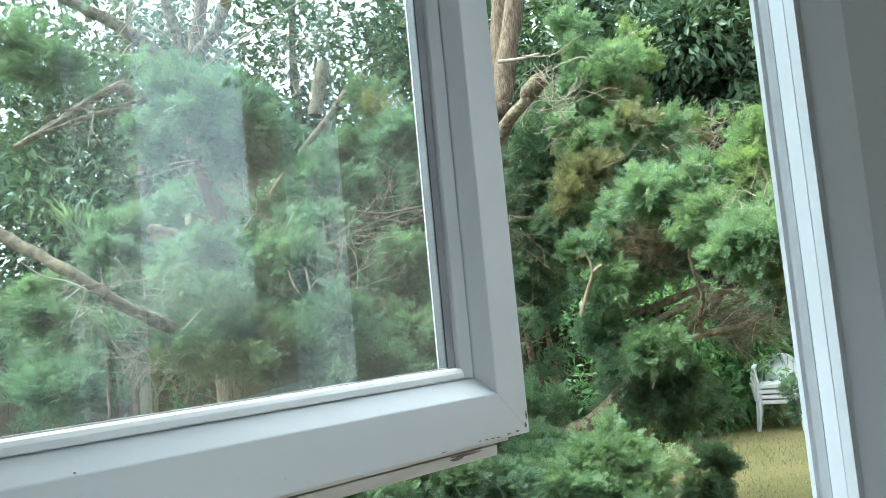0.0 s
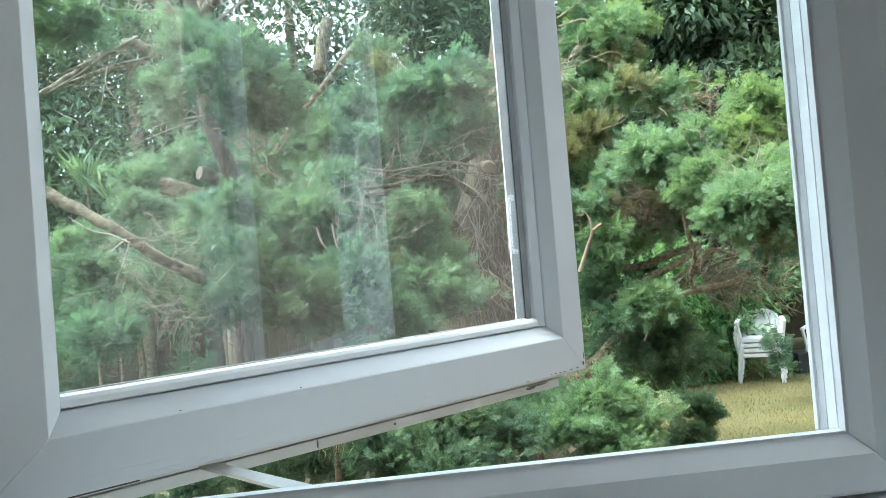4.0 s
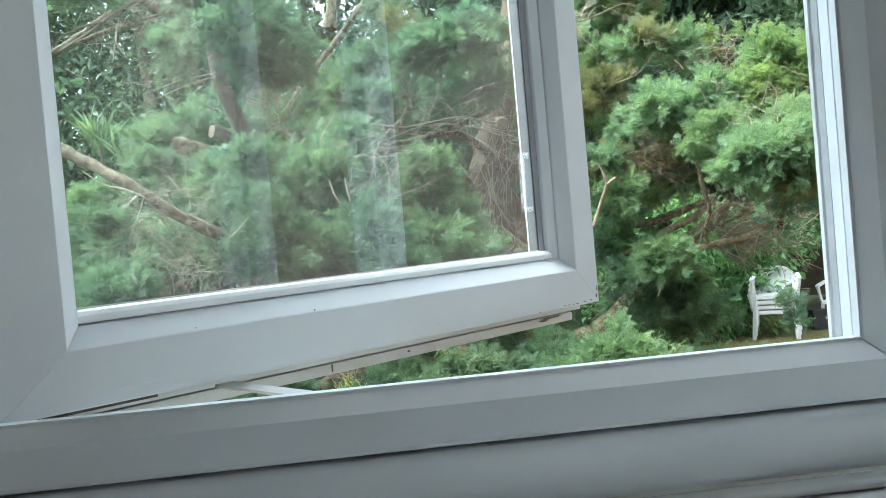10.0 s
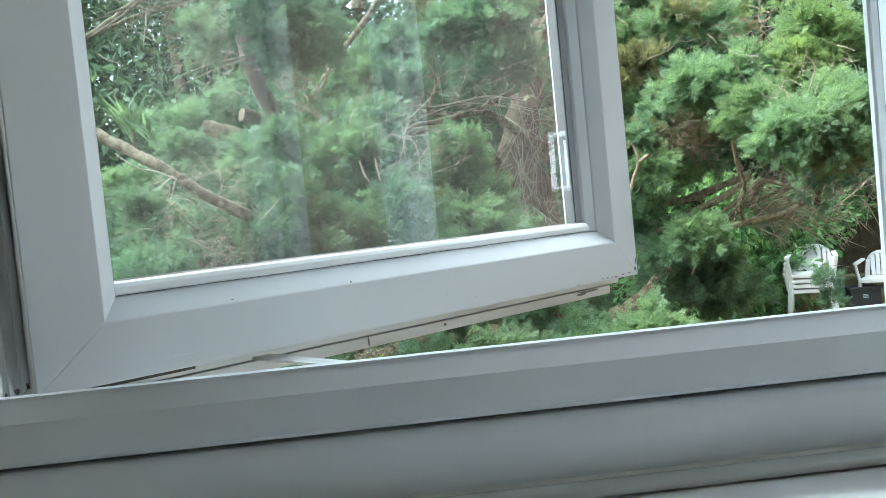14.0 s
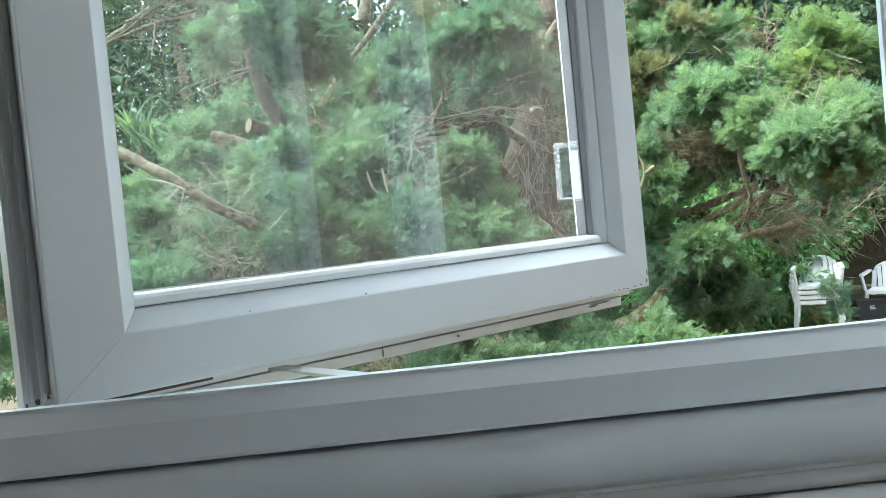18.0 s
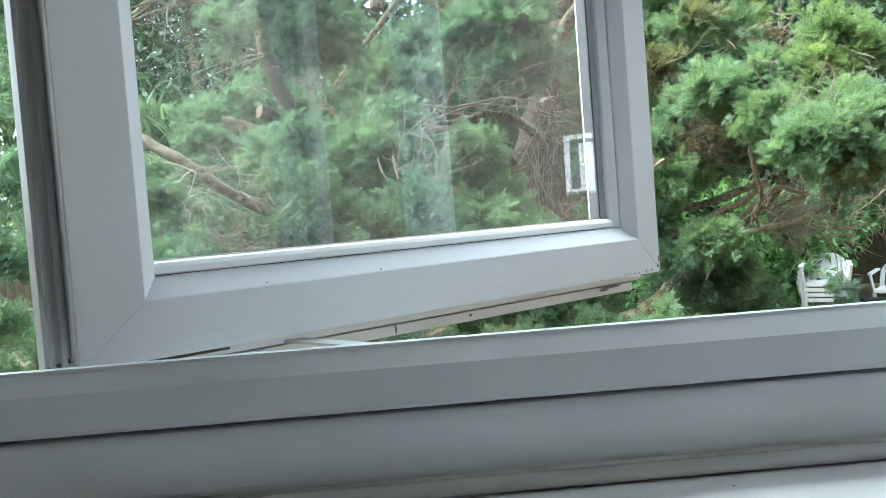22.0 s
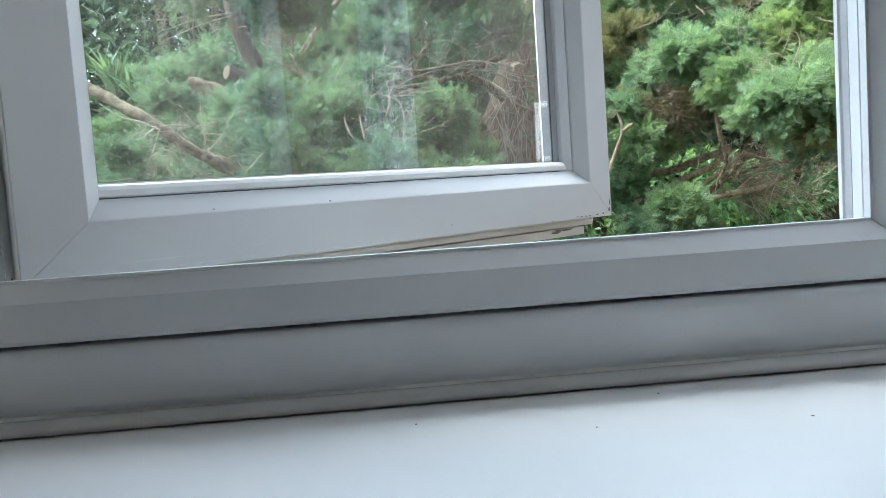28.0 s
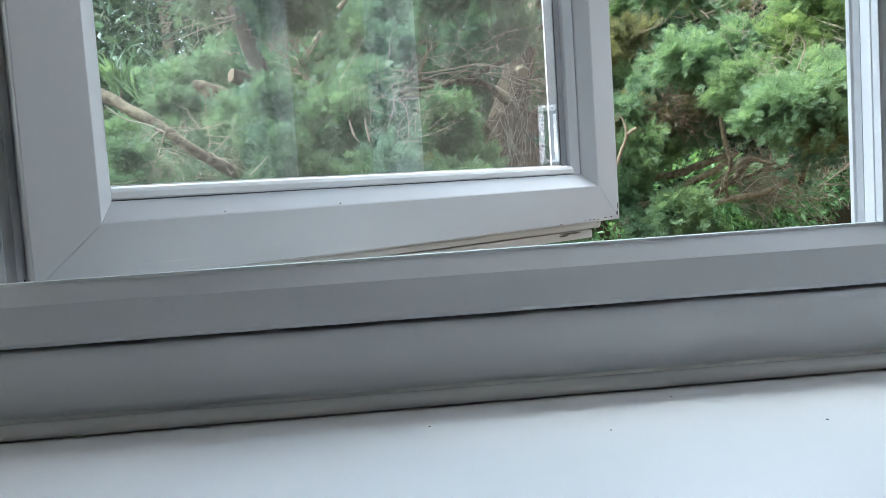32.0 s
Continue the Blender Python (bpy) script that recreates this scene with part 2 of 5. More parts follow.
CYPRESS_FRESH = leaf_material("cypress_fresh_green", (0.116, 0.188, 0.104), (0.176, 0.267, 0.148), (0.248, 0.345, 0.190), 0.55, 0.5)
# darker cypress copy: shade among the boughs put into the colour; also yew, hedge
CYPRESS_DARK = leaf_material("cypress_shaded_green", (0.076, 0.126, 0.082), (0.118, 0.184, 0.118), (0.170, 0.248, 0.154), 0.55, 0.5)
BROADLEAF = leaf_material("dark_broadleaf", (0.045, 0.078, 0.043), (0.085, 0.132, 0.072), (0.165, 0.225, 0.140), 0.4, 0.35)
LAUREL = leaf_material("laurel_leaf", (0.075, 0.150, 0.060), (0.130, 0.250, 0.100), (0.230, 0.370, 0.170), 0.32, 0.45)
STRAP = leaf_material("strap_leaf", (0.07, 0.12, 0.06), (0.12, 0.19, 0.095), (0.2, 0.28, 0.15), 0.5, 0.35)
STRAP_YELLOW = leaf_material("yellow_strap_leaf", (0.20, 0.23, 0.07), (0.34, 0.36, 0.12), (0.55, 0.54, 0.26), 0.5, 0.4)
GRASS = leaf_material("dry_lawn_grass", (0.13, 0.125, 0.05), (0.20, 0.18, 0.075), (0.30, 0.255, 0.115), 0.8, 0.5, 2.0)
DEAD = plain("dead_conifer_twig", (0.23, 0.175, 0.125), 0.95, 0.0, 0.35, 30.0, 0.2)
PALE = plain("bleached_twig", (0.31, 0.265, 0.20), 0.9, 0.0, 0.25, 30.0, 0.2)
CYPRESS_BROWN = leaf_material("browned_cypress", (0.135, 0.140, 0.072), (0.190, 0.195, 0.100), (0.250, 0.250, 0.130), 0.6, 0.45)
CUT = plain("cut_timber", (0.17, 0.13, 0.085), 0.85, 0.0, 0.2, 40.0, 0.2)
RUST = plain("red_brown_litter", (0.085, 0.066, 0.040), 0.95, 0.0, 0.5, 18.0, 0.2, 0.01)


def bark_material(name, a, b2, c, stretch=None):
    m, n, l, b = material(name, 0.92, 0.0, 0.2)
    f = noise_node(n, l, 26.0, 8.0, 0.75, stretch)
    l.new(ramp(n, l, f, [(0.36, a), (0.5, b2), (0.66, c)]), b.inputs["Base Color"])
    bump(n, l, b, f, 0.9, 0.02)
    return m


BARK = bark_material("fibrous_cypress_bark", (0.055, 0.043, 0.028), (0.160, 0.126, 0.080), (0.30, 0.25, 0.165))
BARK_TRUNK = bark_material("stringy_cypress_bark", (0.045, 0.034, 0.023), (0.128, 0.094, 0.062), (0.23, 0.18, 0.12), (2.4, 2.4, 0.35))
# lighter bark copy: light on the bare limbs put into the colour
BARK_LIT = bark_material("lit_tan_bark", (0.10, 0.082, 0.052), (0.255, 0.21, 0.135), (0.40, 0.345, 0.23))
BARK_GREY = bark_material("lichened_bark", (0.06, 0.05, 0.032), (0.175, 0.148, 0.095), (0.32, 0.28, 0.18))


def net_material():
    m, n, l, b = material("white_net", 0.9, 0.0, 0.1)
    b.inputs["Base Color"].default_value = (0.78, 0.79, 0.78, 1)
    tr = n.new("ShaderNodeBsdfTranslucent")
    tr.inputs["Color"].default_value = (0.78, 0.79, 0.78, 1)
    ms = n.new("ShaderNodeMixShader")
    ms.inputs["Fac"].default_value = 0.5
    l.new(b.outputs["BSDF"], ms.inputs[1])
    l.new(tr.outputs["BSDF"], ms.inputs[2])
    l.new(ms.outputs["Shader"], n["Material Output"].inputs["Surface"])
    return m


NET = net_material()


def soil_material():
    m, n, l, b = material("lawn_ground", 0.95, 0.0, 0.1)
    big = ramp(n, l, noise_node(n, l, 0.9, 5.0, 0.6), [(0.3, (0.075, 0.078, 0.03)), (0.55, (0.13, 0.115, 0.05)), (0.8, (0.17, 0.135, 0.065))])
    fine = ramp(n, l, noise_node(n, l, 40.0, 6.0, 0.7), [(0.3, (0.65,) * 3), (0.7, (1.25,) * 3)])
    l.new(mix(n, l, 1.0, big, fine, "MULTIPLY"), b.inputs["Base Color"])
    bump(n, l, b, noise_node(n, l, 60.0, 5.0), 0.8, 0.02)
    return m


LAWN = soil_material()

# ---- building blocks ----
rng = np.random.default_rng(7)


def mesh_from(name, verts, faces, mat, smooth=False):
    me = bpy.data.meshes.new(name)
    me.from_pydata([tuple(v) for v in verts], [], faces)
    me.materials.append(mat)
    if smooth:
        me.polygons.foreach_set("use_smooth", [True] * len(me.polygons))
    me.update()
    return me


def mesh_fast(name, co, quads, mat, smooth=False):
    """A big mesh from arrays: co (n, 3), quads (m, 4)."""
    me = bpy.data.meshes.new(name)
    me.vertices.add(len(co))
    me.vertices.foreach_set("co", np.ascontiguousarray(co, dtype=np.float32).ravel())
    me.loops.add(quads.size)
    me.loops.foreach_set("vertex_index", np.ascontiguousarray(quads, dtype=np.int32).ravel())
    me.polygons.add(len(quads))
    me.polygons.foreach_set("loop_start", np.arange(len(quads), dtype=np.int32) * quads.shape[1])
    me.materials.append(mat)
    me.update(calc_edges=True)
    if smooth:
        me.polygons.foreach_set("use_smooth", np.ones(len(quads), dtype=bool))
    return me


def child(name, me, parent, label=""):
    ob = new(name, me)
    ob.parent = parent
    return tagged(ob, label) if label else ob


def part(name, bm, mat, parent, label="", smooth=False):
    me = bpy.data.meshes.new(name)
    bm.to_mesh(me)
    bm.free()
    me.materials.append(mat)
    if smooth:
        me.polygons.foreach_set("use_smooth", [True] * len(me.polygons))
    return child(name, me, parent, label)


def box_bm(x0, x1, y0, y1, z0, z1, bevel=0.0):
    bm = bmesh.new()
    bmesh.ops.create_cube(bm, size=1.0, matrix=Matrix.Translation(((x0 + x1) / 2, (y0 + y1) / 2, (z0 + z1) / 2)) @ Matrix.Diagonal((x1 - x0, y1 - y0, z1 - z0, 1)))
    if bevel:
        bmesh.ops.bevel(bm, geom=bm.edges[:], offset=bevel, segments=2, affect="EDGES", profile=0.6)
    return bm


def solid(name, x0, x1, y0, y1, z0, z1, mat, label="", category="", kind="structure", bevel=0.0):
    ob = part(name, box_bm(x0, x1, y0, y1, z0, z1, bevel), mat, None)
    return tagged(ob, label, category, "", kind)


def thing(name, place, label, category, group="", kind=""):
    e = new(name)
    e.location = place
    return tagged(e, label, category, group, kind)


def prism(name, ring, a, b, mat, parent, label="", smooth=False):
    """Sweep a closed ring: ring(point, end) gives the vertex at end 0 or 1."""
    k = len(ring)
    verts = [a(p) for p in ring] + [b(p) for p in ring]
    faces = [(i, (i + 1) % k, k + (i + 1) % k, k + i) for i in range(k)] + [tuple(range(k))[::-1], tuple(range(k, 2 * k))]
    me = mesh_from(name, verts, faces, mat)
    bm = bmesh.new()
    bm.from_mesh(me)
    bmesh.ops.recalc_face_normals(bm, faces=bm.faces[:])
    bm.to_mesh(me)
    bm.free()
    if smooth:
        me.polygons.foreach_set("use_smooth", [True] * len(me.polygons))
        me.set_sharp_from_angle(angle=radians(50))
    return child(name, me, parent, label)


def mitred(parent, ring, wide, high, mat, names, cut=0.00025, rail=float, left=float, right=float):
    """Four members of a rectangular frame, wide x high, with mitred ends. ring: (in from the edge, depth);
    rail, left and right give the inset that each member has in the ring's place."""
    c = cut
    made = []
    made.append(prism(names[0], ring, lambda p: (left(p[0]) + c, p[1], rail(p[0])), lambda p: (wide - right(p[0]) - c, p[1], rail(p[0])), mat, parent))
    made.append(prism(names[1], ring, lambda p: (left(p[0]) + c, p[1], high - rail(p[0])), lambda p: (wide - right(p[0]) - c, p[1], high - rail(p[0])), mat, parent))
    made.append(prism(names[2], ring, lambda p: (left(p[0]), p[1], rail(p[0]) + c), lambda p: (left(p[0]), p[1], high - rail(p[0]) - c), mat, parent))
    made.append(prism(names[3], ring, lambda p: (wide - right(p[0]), p[1], rail(p[0]) + c), lambda p: (wide - right(p[0]), p[1], high - rail(p[0]) - c), mat, parent))
    return made


def inset(*to):
    """A sash member's own widths, for the edge, the start and the end of its slope."""
    return lambda p: float(np.interp(p, (0.0, 0.0462, 0.0475, 0.0636, 0.0644), to)) if p > 0.02 else float(p)


LIP = 1.575

# ---- room that closes the place behind the camera ----
solid("floor", -1.35, 1.8, -2.2, 0.056, 0.42, 0.52, CARPET, "beige carpet floor of the room", "floor")
# the ceiling, one mesh, with an unseen opening added to light the window board
LIGHT_L, LIGHT_R, LIGHT_S, LIGHT_N = 0.45, 1.76, -0.90, -0.18
ceiling_bm = bmesh.new()
for x0, x1, y0, y1 in ((-1.35, LIGHT_L, -2.2, 0.056), (LIGHT_R, 1.8, -2.2, 0.056), (LIGHT_L, LIGHT_R, -2.2, LIGHT_S), (LIGHT_L, LIGHT_R, LIGHT_N, 0.056)):
    bmesh.ops.create_cube(ceiling_bm, size=1.0, matrix=Matrix.Translation(((x0 + x1) / 2, (y0 + y1) / 2, 2.97)) @ Matrix.Diagonal((x1 - x0, y1 - y0, 0.10, 1)))
tagged(part("ceiling", ceiling_bm, PLASTER, None), "plain white ceiling with an unseen opening added for light", "ceiling", "", "structure")
solid("wall_west", -1.47, -1.35, -2.2, 0.056, 0.52, 2.92, PLASTER, "plain white painted wall", "wall")
solid("wall_east", 1.8, 1.92, -2.2, 0.056, 0.52, 2.92, PLASTER, "plain white painted wall", "wall")
solid("wall_south", -1.35, 1.8, -2.32, -2.2, 0.52, 2.92, PLASTER, "plain white painted wall", "wall")
solid("patio", -400, 400, -600, -2.33, 0.2, 0.5, PATIO, "pale grey paved patio behind the house", "paving")
WIN_L, WIN_R, WIN_B, WIN_T = -0.765, 1.055, LIP - 0.062, LIP + 1.03
solid("wall_north_low", -1.35, 1.8, -0.16, 0.056, 0.52, LIP - 0.125, PLASTER, "white painted wall under the window", "wall")
solid("wall_north_left", -1.35, WIN_L - 0.004, -0.16, 0.056, LIP - 0.125, WIN_T + 0.004, PLASTER, "white painted wall beside the window", "wall")
solid("wall_north_right", WIN_R + 0.004, 1.8, -0.16, 0.056, LIP - 0.125, WIN_T + 0.004, PLASTER, "white painted wall beside the window", "wall")
solid("wall_north_top", -1.35, 1.8, -0.16, 0.056, WIN_T + 0.004, 2.92, PLASTER, "white painted wall above the window", "wall")
solid("wall_outside_low", -4.0, 9.0, 0.060, 0.091, -0.2, LIP - 0.125, RENDER, "red brick outer wall of the house", "wall")
# unseen left part made thicker than the rest, to shade the hinge flange
solid("wall_outside_left", -4.0, WIN_L, 0.060, 0.150, LIP - 0.125, WIN_T, RENDER, "red brick outer wall of the house", "wall")
solid("wall_outside_right", WIN_R, 9.0, 0.060, 0.091, LIP - 0.125, WIN_T, RENDER, "red brick outer wall of the house", "wall")
solid("wall_outside_top", -4.0, 9.0, 0.060, 0.091, WIN_T, 3.15, RENDER, "red brick outer wall of the house", "wall")
# two unseen walls, added to keep bright sky out of the pane's reflection
solid("wall_upper_screen", 3.0, 9.0, 0.060, 0.091, 3.15, 6.4, RENDER, "unseen brick upper wall added to block mirrored sky", "wall")
solid("wall_sky_screen", 9.0, 9.12, 0.092, 3.2, -0.2, 6.4, RENDER, "unseen brick wall added to block sky mirrored in the pane", "wall")
# unseen overhang, added to keep overhead skylight off the casement
solid("added_soffit", -4.0, 3.0, 0.092, 0.46, 2.80, 2.86, FENCE, "unseen dark soffit added to shade the casement", "eaves")
# another casement of the house stands open further along and shows in the smeared pane
far_sash = thing("casement_sash", (7.0, 0.22, 1.80), "small white casement standing open further along the house wall", "window sash")
# leaned back 30 degrees so that its white faces catch more skylight
far_sash.matrix_basis = pose(7.0, 0.22, 1.80, 0, 30, 0)
for y0, y1, z0, z1 in ((0.0, 0.055, 0.02, 0.72), (0.055, 0.75, 0.66, 0.72), (0.69, 0.75, 0.02, 0.66), (0.055, 0.69, 0.02, 0.05)):
    part("sash_rail", box_bm(0.0, 0.05, y0, y1, z0, z1, 0.004), UPVC, far_sash)
part("hinge", box_bm(0.0, 0.03, -0.132, 0.0, 0.3, 0.36), CRATE, far_sash)
part("pane", box_bm(0.03, 0.034, 0.055, 0.69, 0.05, 0.66), CRATE, far_sash, "dark glass")
# white panel and dark squares stand in for sky and leaves mirrored in glass
part("sky_panel", box_bm(0.012, 0.018, 0.15, 0.66, 0.03, 0.61), SKY_WHITE, far_sash, "white panel standing in for mirrored sky and leaves")
for k in range(12):
    y, z = 0.40 + rng.normal(0, 0.03) + 0.16 * (k % 2), 0.14 + 0.34 * rng.uniform(0, 1)
    half = rng.uniform(0.014, 0.030)
    part("leaf_mirror", box_bm(0.008, 0.0115, y - half, y + half, z - half, z + half, 0.001), CRATE, far_sash)

# ---- window frame ----
window = thing("window_1", (0, 0, LIP), "white plastic two-light window with a mullion, one casement open", "window", kind="structure")
# ring points: (drop below the lip, depth towards the garden)
LOW = [(0.0, 0.0), (0.0022, -0.0006), (0.0128, -0.0092), (0.0146, -0.0106), (0.0392, -0.0112), (0.0412, -0.0104), (0.0422, -0.0085), (0.0422, 0.060), (0.026, 0.060), (0.024, 0.048), (0.014, 0.046), (0.012, 0.010), (0.0, 0.009)]


def glass_pane(x0, x1, y0, y1, z0, z1, mat, parent, label):
    """A pane whose room face mirrors and carries the smears; light passes its other faces freely."""
    ob = part("pane", box_bm(x0, x1, y0, y1, z0, z1), mat, parent, label)
    ob.data.materials.append(CLEAR)
    for f in ob.data.polygons:
        f.material_index = 0 if f.normal.y < -0.5 else 1
    ob.visible_shadow = False
    return ob


def sweep_x(name, ring, x0, x1, mat, parent, label="", m0=0.0, m1=0.0):
    return prism(name, ring, lambda p: (x0 - m0 * p[0], p[1], -p[0]), lambda p: (x1 + m1 * p[0], p[1], -p[0]), mat, parent, label)


def sweep_z(name, ring, x, side, z0, z1, mat, parent, label=""):
    """An upright member whose face lies at x; side +1: its body lies towards +x."""
    return prism(name, ring, lambda p: (x + side * p[0], p[1], z0 - p[0]), lambda p: (x + side * p[0], p[1], z1 + p[0]), mat, parent, label)


OPEN_W, FIX_L, FIX_R, OPEN_H = 0.700, 0.089, 0.990, 0.97
HALF = [(0.0, 0.0), (0.0022, -0.0006), (0.0128, -0.0092), (0.0146, -0.0106), (0.0445, -0.0112), (0.0445, 0.060), (0.012, 0.060), (0.010, 0.052), (0.013, 0.050), (0.013, 0.040), (0.010, 0.038), (0.010, 0.026), (0.0125, 0.025), (0.0125, 0.018), (0.010, 0.016), (0.010, 0.009), (0.0, 0.008)]
sweep_x("window_frame", LOW, -OPEN_W + 0.0003, -0.0003, UPVC, window, "", 1.0, 1.0)
sweep_x("window_frame", LOW, FIX_L + 0.0003, FIX_R - 0.0003, UPVC, window, "", 1.0, 1.0)
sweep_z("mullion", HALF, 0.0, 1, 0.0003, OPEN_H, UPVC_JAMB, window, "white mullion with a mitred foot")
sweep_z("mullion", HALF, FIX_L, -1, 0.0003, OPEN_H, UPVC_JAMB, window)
SEALZ = [(0.0110, 0.0405), (0.0110, 0.0495), (0.0129, 0.0495), (0.0129, 0.0405)]
sweep_z("weather_seal", SEALZ, 0.0, 1, 0.0003, OPEN_H, GREY_SEAL, window, "grey rubber weather seal")
sweep_z("weather_seal", SEALZ, -OPEN_W, -1, 0.0003, OPEN_H, UPVC_DIRTY, window)
sweep_z("window_frame", HALF, -OPEN_W, -1, 0.0003, OPEN_H, UPVC_SHADED, window, "white jamb behind the hinge, darkened for shade")
sweep_z("window_frame", HALF, FIX_R, 1, 0.0003, OPEN_H, UPVC, window)
prism("window_frame", LOW, lambda p: (-OPEN_W - p[0], p[1], OPEN_H + p[0]), lambda p: (p[0], p[1], OPEN_H + p[0]), UPVC, window)
prism("window_frame", LOW, lambda p: (FIX_L - p[0], p[1], OPEN_H + p[0]), lambda p: (FIX_R + p[0], p[1], OPEN_H + p[0]), UPVC, window)
# fixed light beside the mullion
FIXBEAD = [(0.0, 0.010), (-0.014, 0.020), (-0.014, 0.026), (0.0, 0.026)]
prism("glazing_bead", FIXBEAD, lambda p: (FIX_L - p[0], p[1], 0.0), lambda p: (FIX_L - p[0], p[1], OPEN_H), UPVC, window)
prism("glazing_bead", FIXBEAD, lambda p: (FIX_R + p[0], p[1], 0.0), lambda p: (FIX_R + p[0], p[1], OPEN_H), UPVC, window)
prism("glazing_bead", FIXBEAD, lambda p: (FIX_L, p[1], -p[0]), lambda p: (FIX_R, p[1], -p[0]), UPVC, window)
glass_pane(FIX_L + 0.004, FIX_R - 0.004, 0.027, 0.031, 0.004, OPEN_H - 0.004, GLASS_CLEAN, window, "dusty clear glass pane")
part("cover_trim", box_bm(FIX_R + 0.002, FIX_R + 0.06, 0.0605, 0.093, -0.04, OPEN_H + 0.02, 0.003), UPVC, window, "white outer cover trim")
# sill section under the frame, round trim and the board
LOWER = [(0.0448, 0.055), (0.0448, -0.0050), (0.0453, -0.0085), (0.0464, -0.0112), (0.0484, -0.0132), (0.0520, -0.0144), (0.0580, -0.0146), (0.0650, -0.0138), (0.0720, -0.0122), (0.0790, -0.0102), (0.0845, -0.0086), (0.0885, -0.0072), (0.0902, -0.0040), (0.0902, 0.055)]
prism("sill_section", LOWER, lambda p: (WIN_L, p[1], -p[0]), lambda p: (WIN_R, p[1], -p[0]), UPVC, window, "plain white sill section below the frame", True)
bead_ring = [(0.0960, 0.0)] + [(0.0960 - 0.0051 * math.cos(a), -0.0130 - 0.0096 * math.sin(a)) for a in np.linspace(-1.25, math.pi * 0.76, 26)] + [(0.1011, -0.0165), (0.1011, 0.0)]
trim = prism("sill_trim", bead_ring, lambda p: (WIN_L, p[1], -p[0]), lambda p: (WIN_R, p[1], -p[0]), TRIM, window, "round glossy cover trim along the sill", True)
board = solid("window_board", WIN_L - 0.05, WIN_R + 0.05, -0.235, -0.002, LIP - 0.125, LIP - 0.1013, SILL_WHITE, "glossy white window board below the frame", "window sill", bevel=0.004)
solid("outer_sill", WIN_L - 0.03, WIN_R + 0.03, 0.061, 0.17, LIP - 0.124, LIP - 0.098, UPVC_DIRTY, "weathered white outer sill below the frame", "window sill", bevel=0.004)

# ---- net curtain drawn to the far end of the fixed light ----
curtain = thing("net_curtain", (0.74, -0.07, LIP + 0.98), "white net curtain gathered in folds at the end of the window", "curtain")
fold_x = np.linspace(-0.30, 0.25, 120)
fold_y = 0.016 * np.sin(fold_x * 60.0) + 0.006 * np.sin(fold_x * 41.0 + 1.0)
cv = np.concatenate([np.stack([fold_x, fold_y + 0.0015, 0 * fold_x], -1), np.stack([fold_x * 1.02, fold_y * 1.2 + 0.0015, 0 * fold_x - 1.05], -1)])
cq = np.stack([np.arange(119), np.arange(119) + 1, np.arange(119) + 121, np.arange(119) + 120], -1)
child("fabric", mesh_fast("fabric", cv, cq, NET, True), curtain)
part("curtain_rail", box_bm(-1.48, 0.28, -0.012, 0.012, 0.0, 0.02, 0.003), UPVC, curtain)

# ---- open casement ----
THETA = 38.7
SW, SH = 0.722, 0.985
sash = thing("casement_sash", (0, 0, 0), "open white plastic casement with smeared double glazing and soiled edges", "window sash")
sash.matrix_basis = Matrix.Translation((-0.0434, 0.5046, LIP - 0.0110)) @ pose(0, 0, 0, 0, 0, THETA) @ Matrix.Translation((-SW, 0, 0))
INNER = [(0.0, 0.0008), (0.001, 0.0), (0.0462, 0.0), (0.0475, 0.0006), (0.0636, 0.0150), (0.0644, 0.0165), (0.0644, 0.030), (0.013, 0.030), (0.013, 0.024), (0.004, 0.023), (0.004, 0.019), (0.013, 0.018), (0.013, 0.010), (0.0, 0.009)]
OUTER = [(0.006, 0.0305), (0.006, 0.040), (0.0025, 0.040), (0.0025, 0.036), (-0.0005, 0.036), (-0.0005, 0.0405), (-0.0055, 0.041), (-0.0055, 0.038), (-0.0085, 0.038), (-0.0085, 0.0415), (-0.012, 0.042), (-0.013, 0.056), (-0.008, 0.062), (0.034, 0.066), (0.036, 0.058), (0.036, 0.0345), (0.030, 0.0305)]
BEADR = [(0.0632, 0.0182), (0.0644, 0.0164), (0.0690, 0.0174), (0.0724, 0.0200), (0.0740, 0.0240), (0.0740, 0.0270), (0.0632, 0.0280)]
SEAL = [(0.0650, 0.0284), (0.0752, 0.0274), (0.0752, 0.0297), (0.0650, 0.0302)]
SPACER = [(0.0560, 0.0346), (0.0690, 0.0346), (0.0690, 0.0535), (0.0560, 0.0535)]
BACK_LIP = [(0.0365, 0.0550), (0.0560, 0.0538), (0.0668, 0.0538), (0.0668, 0.0578), (0.0630, 0.0600), (0.0365, 0.0660)]
RAIL = inset(0.0, 0.0448, 0.0460, 0.0612, 0.0620)
HINGE = inset(0.0, 0.0515, 0.0525, 0.0660, 0.0668)
LOCK = inset(0.0, 0.0425, 0.0437, 0.0552, 0.0560)
mitred(sash, SPACER, SW, SH, BEAD, ("pane_spacer",) * 4)
mitred(sash, BACK_LIP, SW, SH, UPVC_DIRTY, ("outer_bead",) * 4)
mitred(sash, INNER, SW, SH, UPVC, ("bottom_rail", "top_rail", "hinge_stile", "lock_stile"), 0.00025, RAIL, HINGE, LOCK)
flanges = mitred(sash, OUTER, SW, SH, UPVC_DIRTY, ("outer_flange",) * 4)
flanges[2].data.materials[0] = UPVC
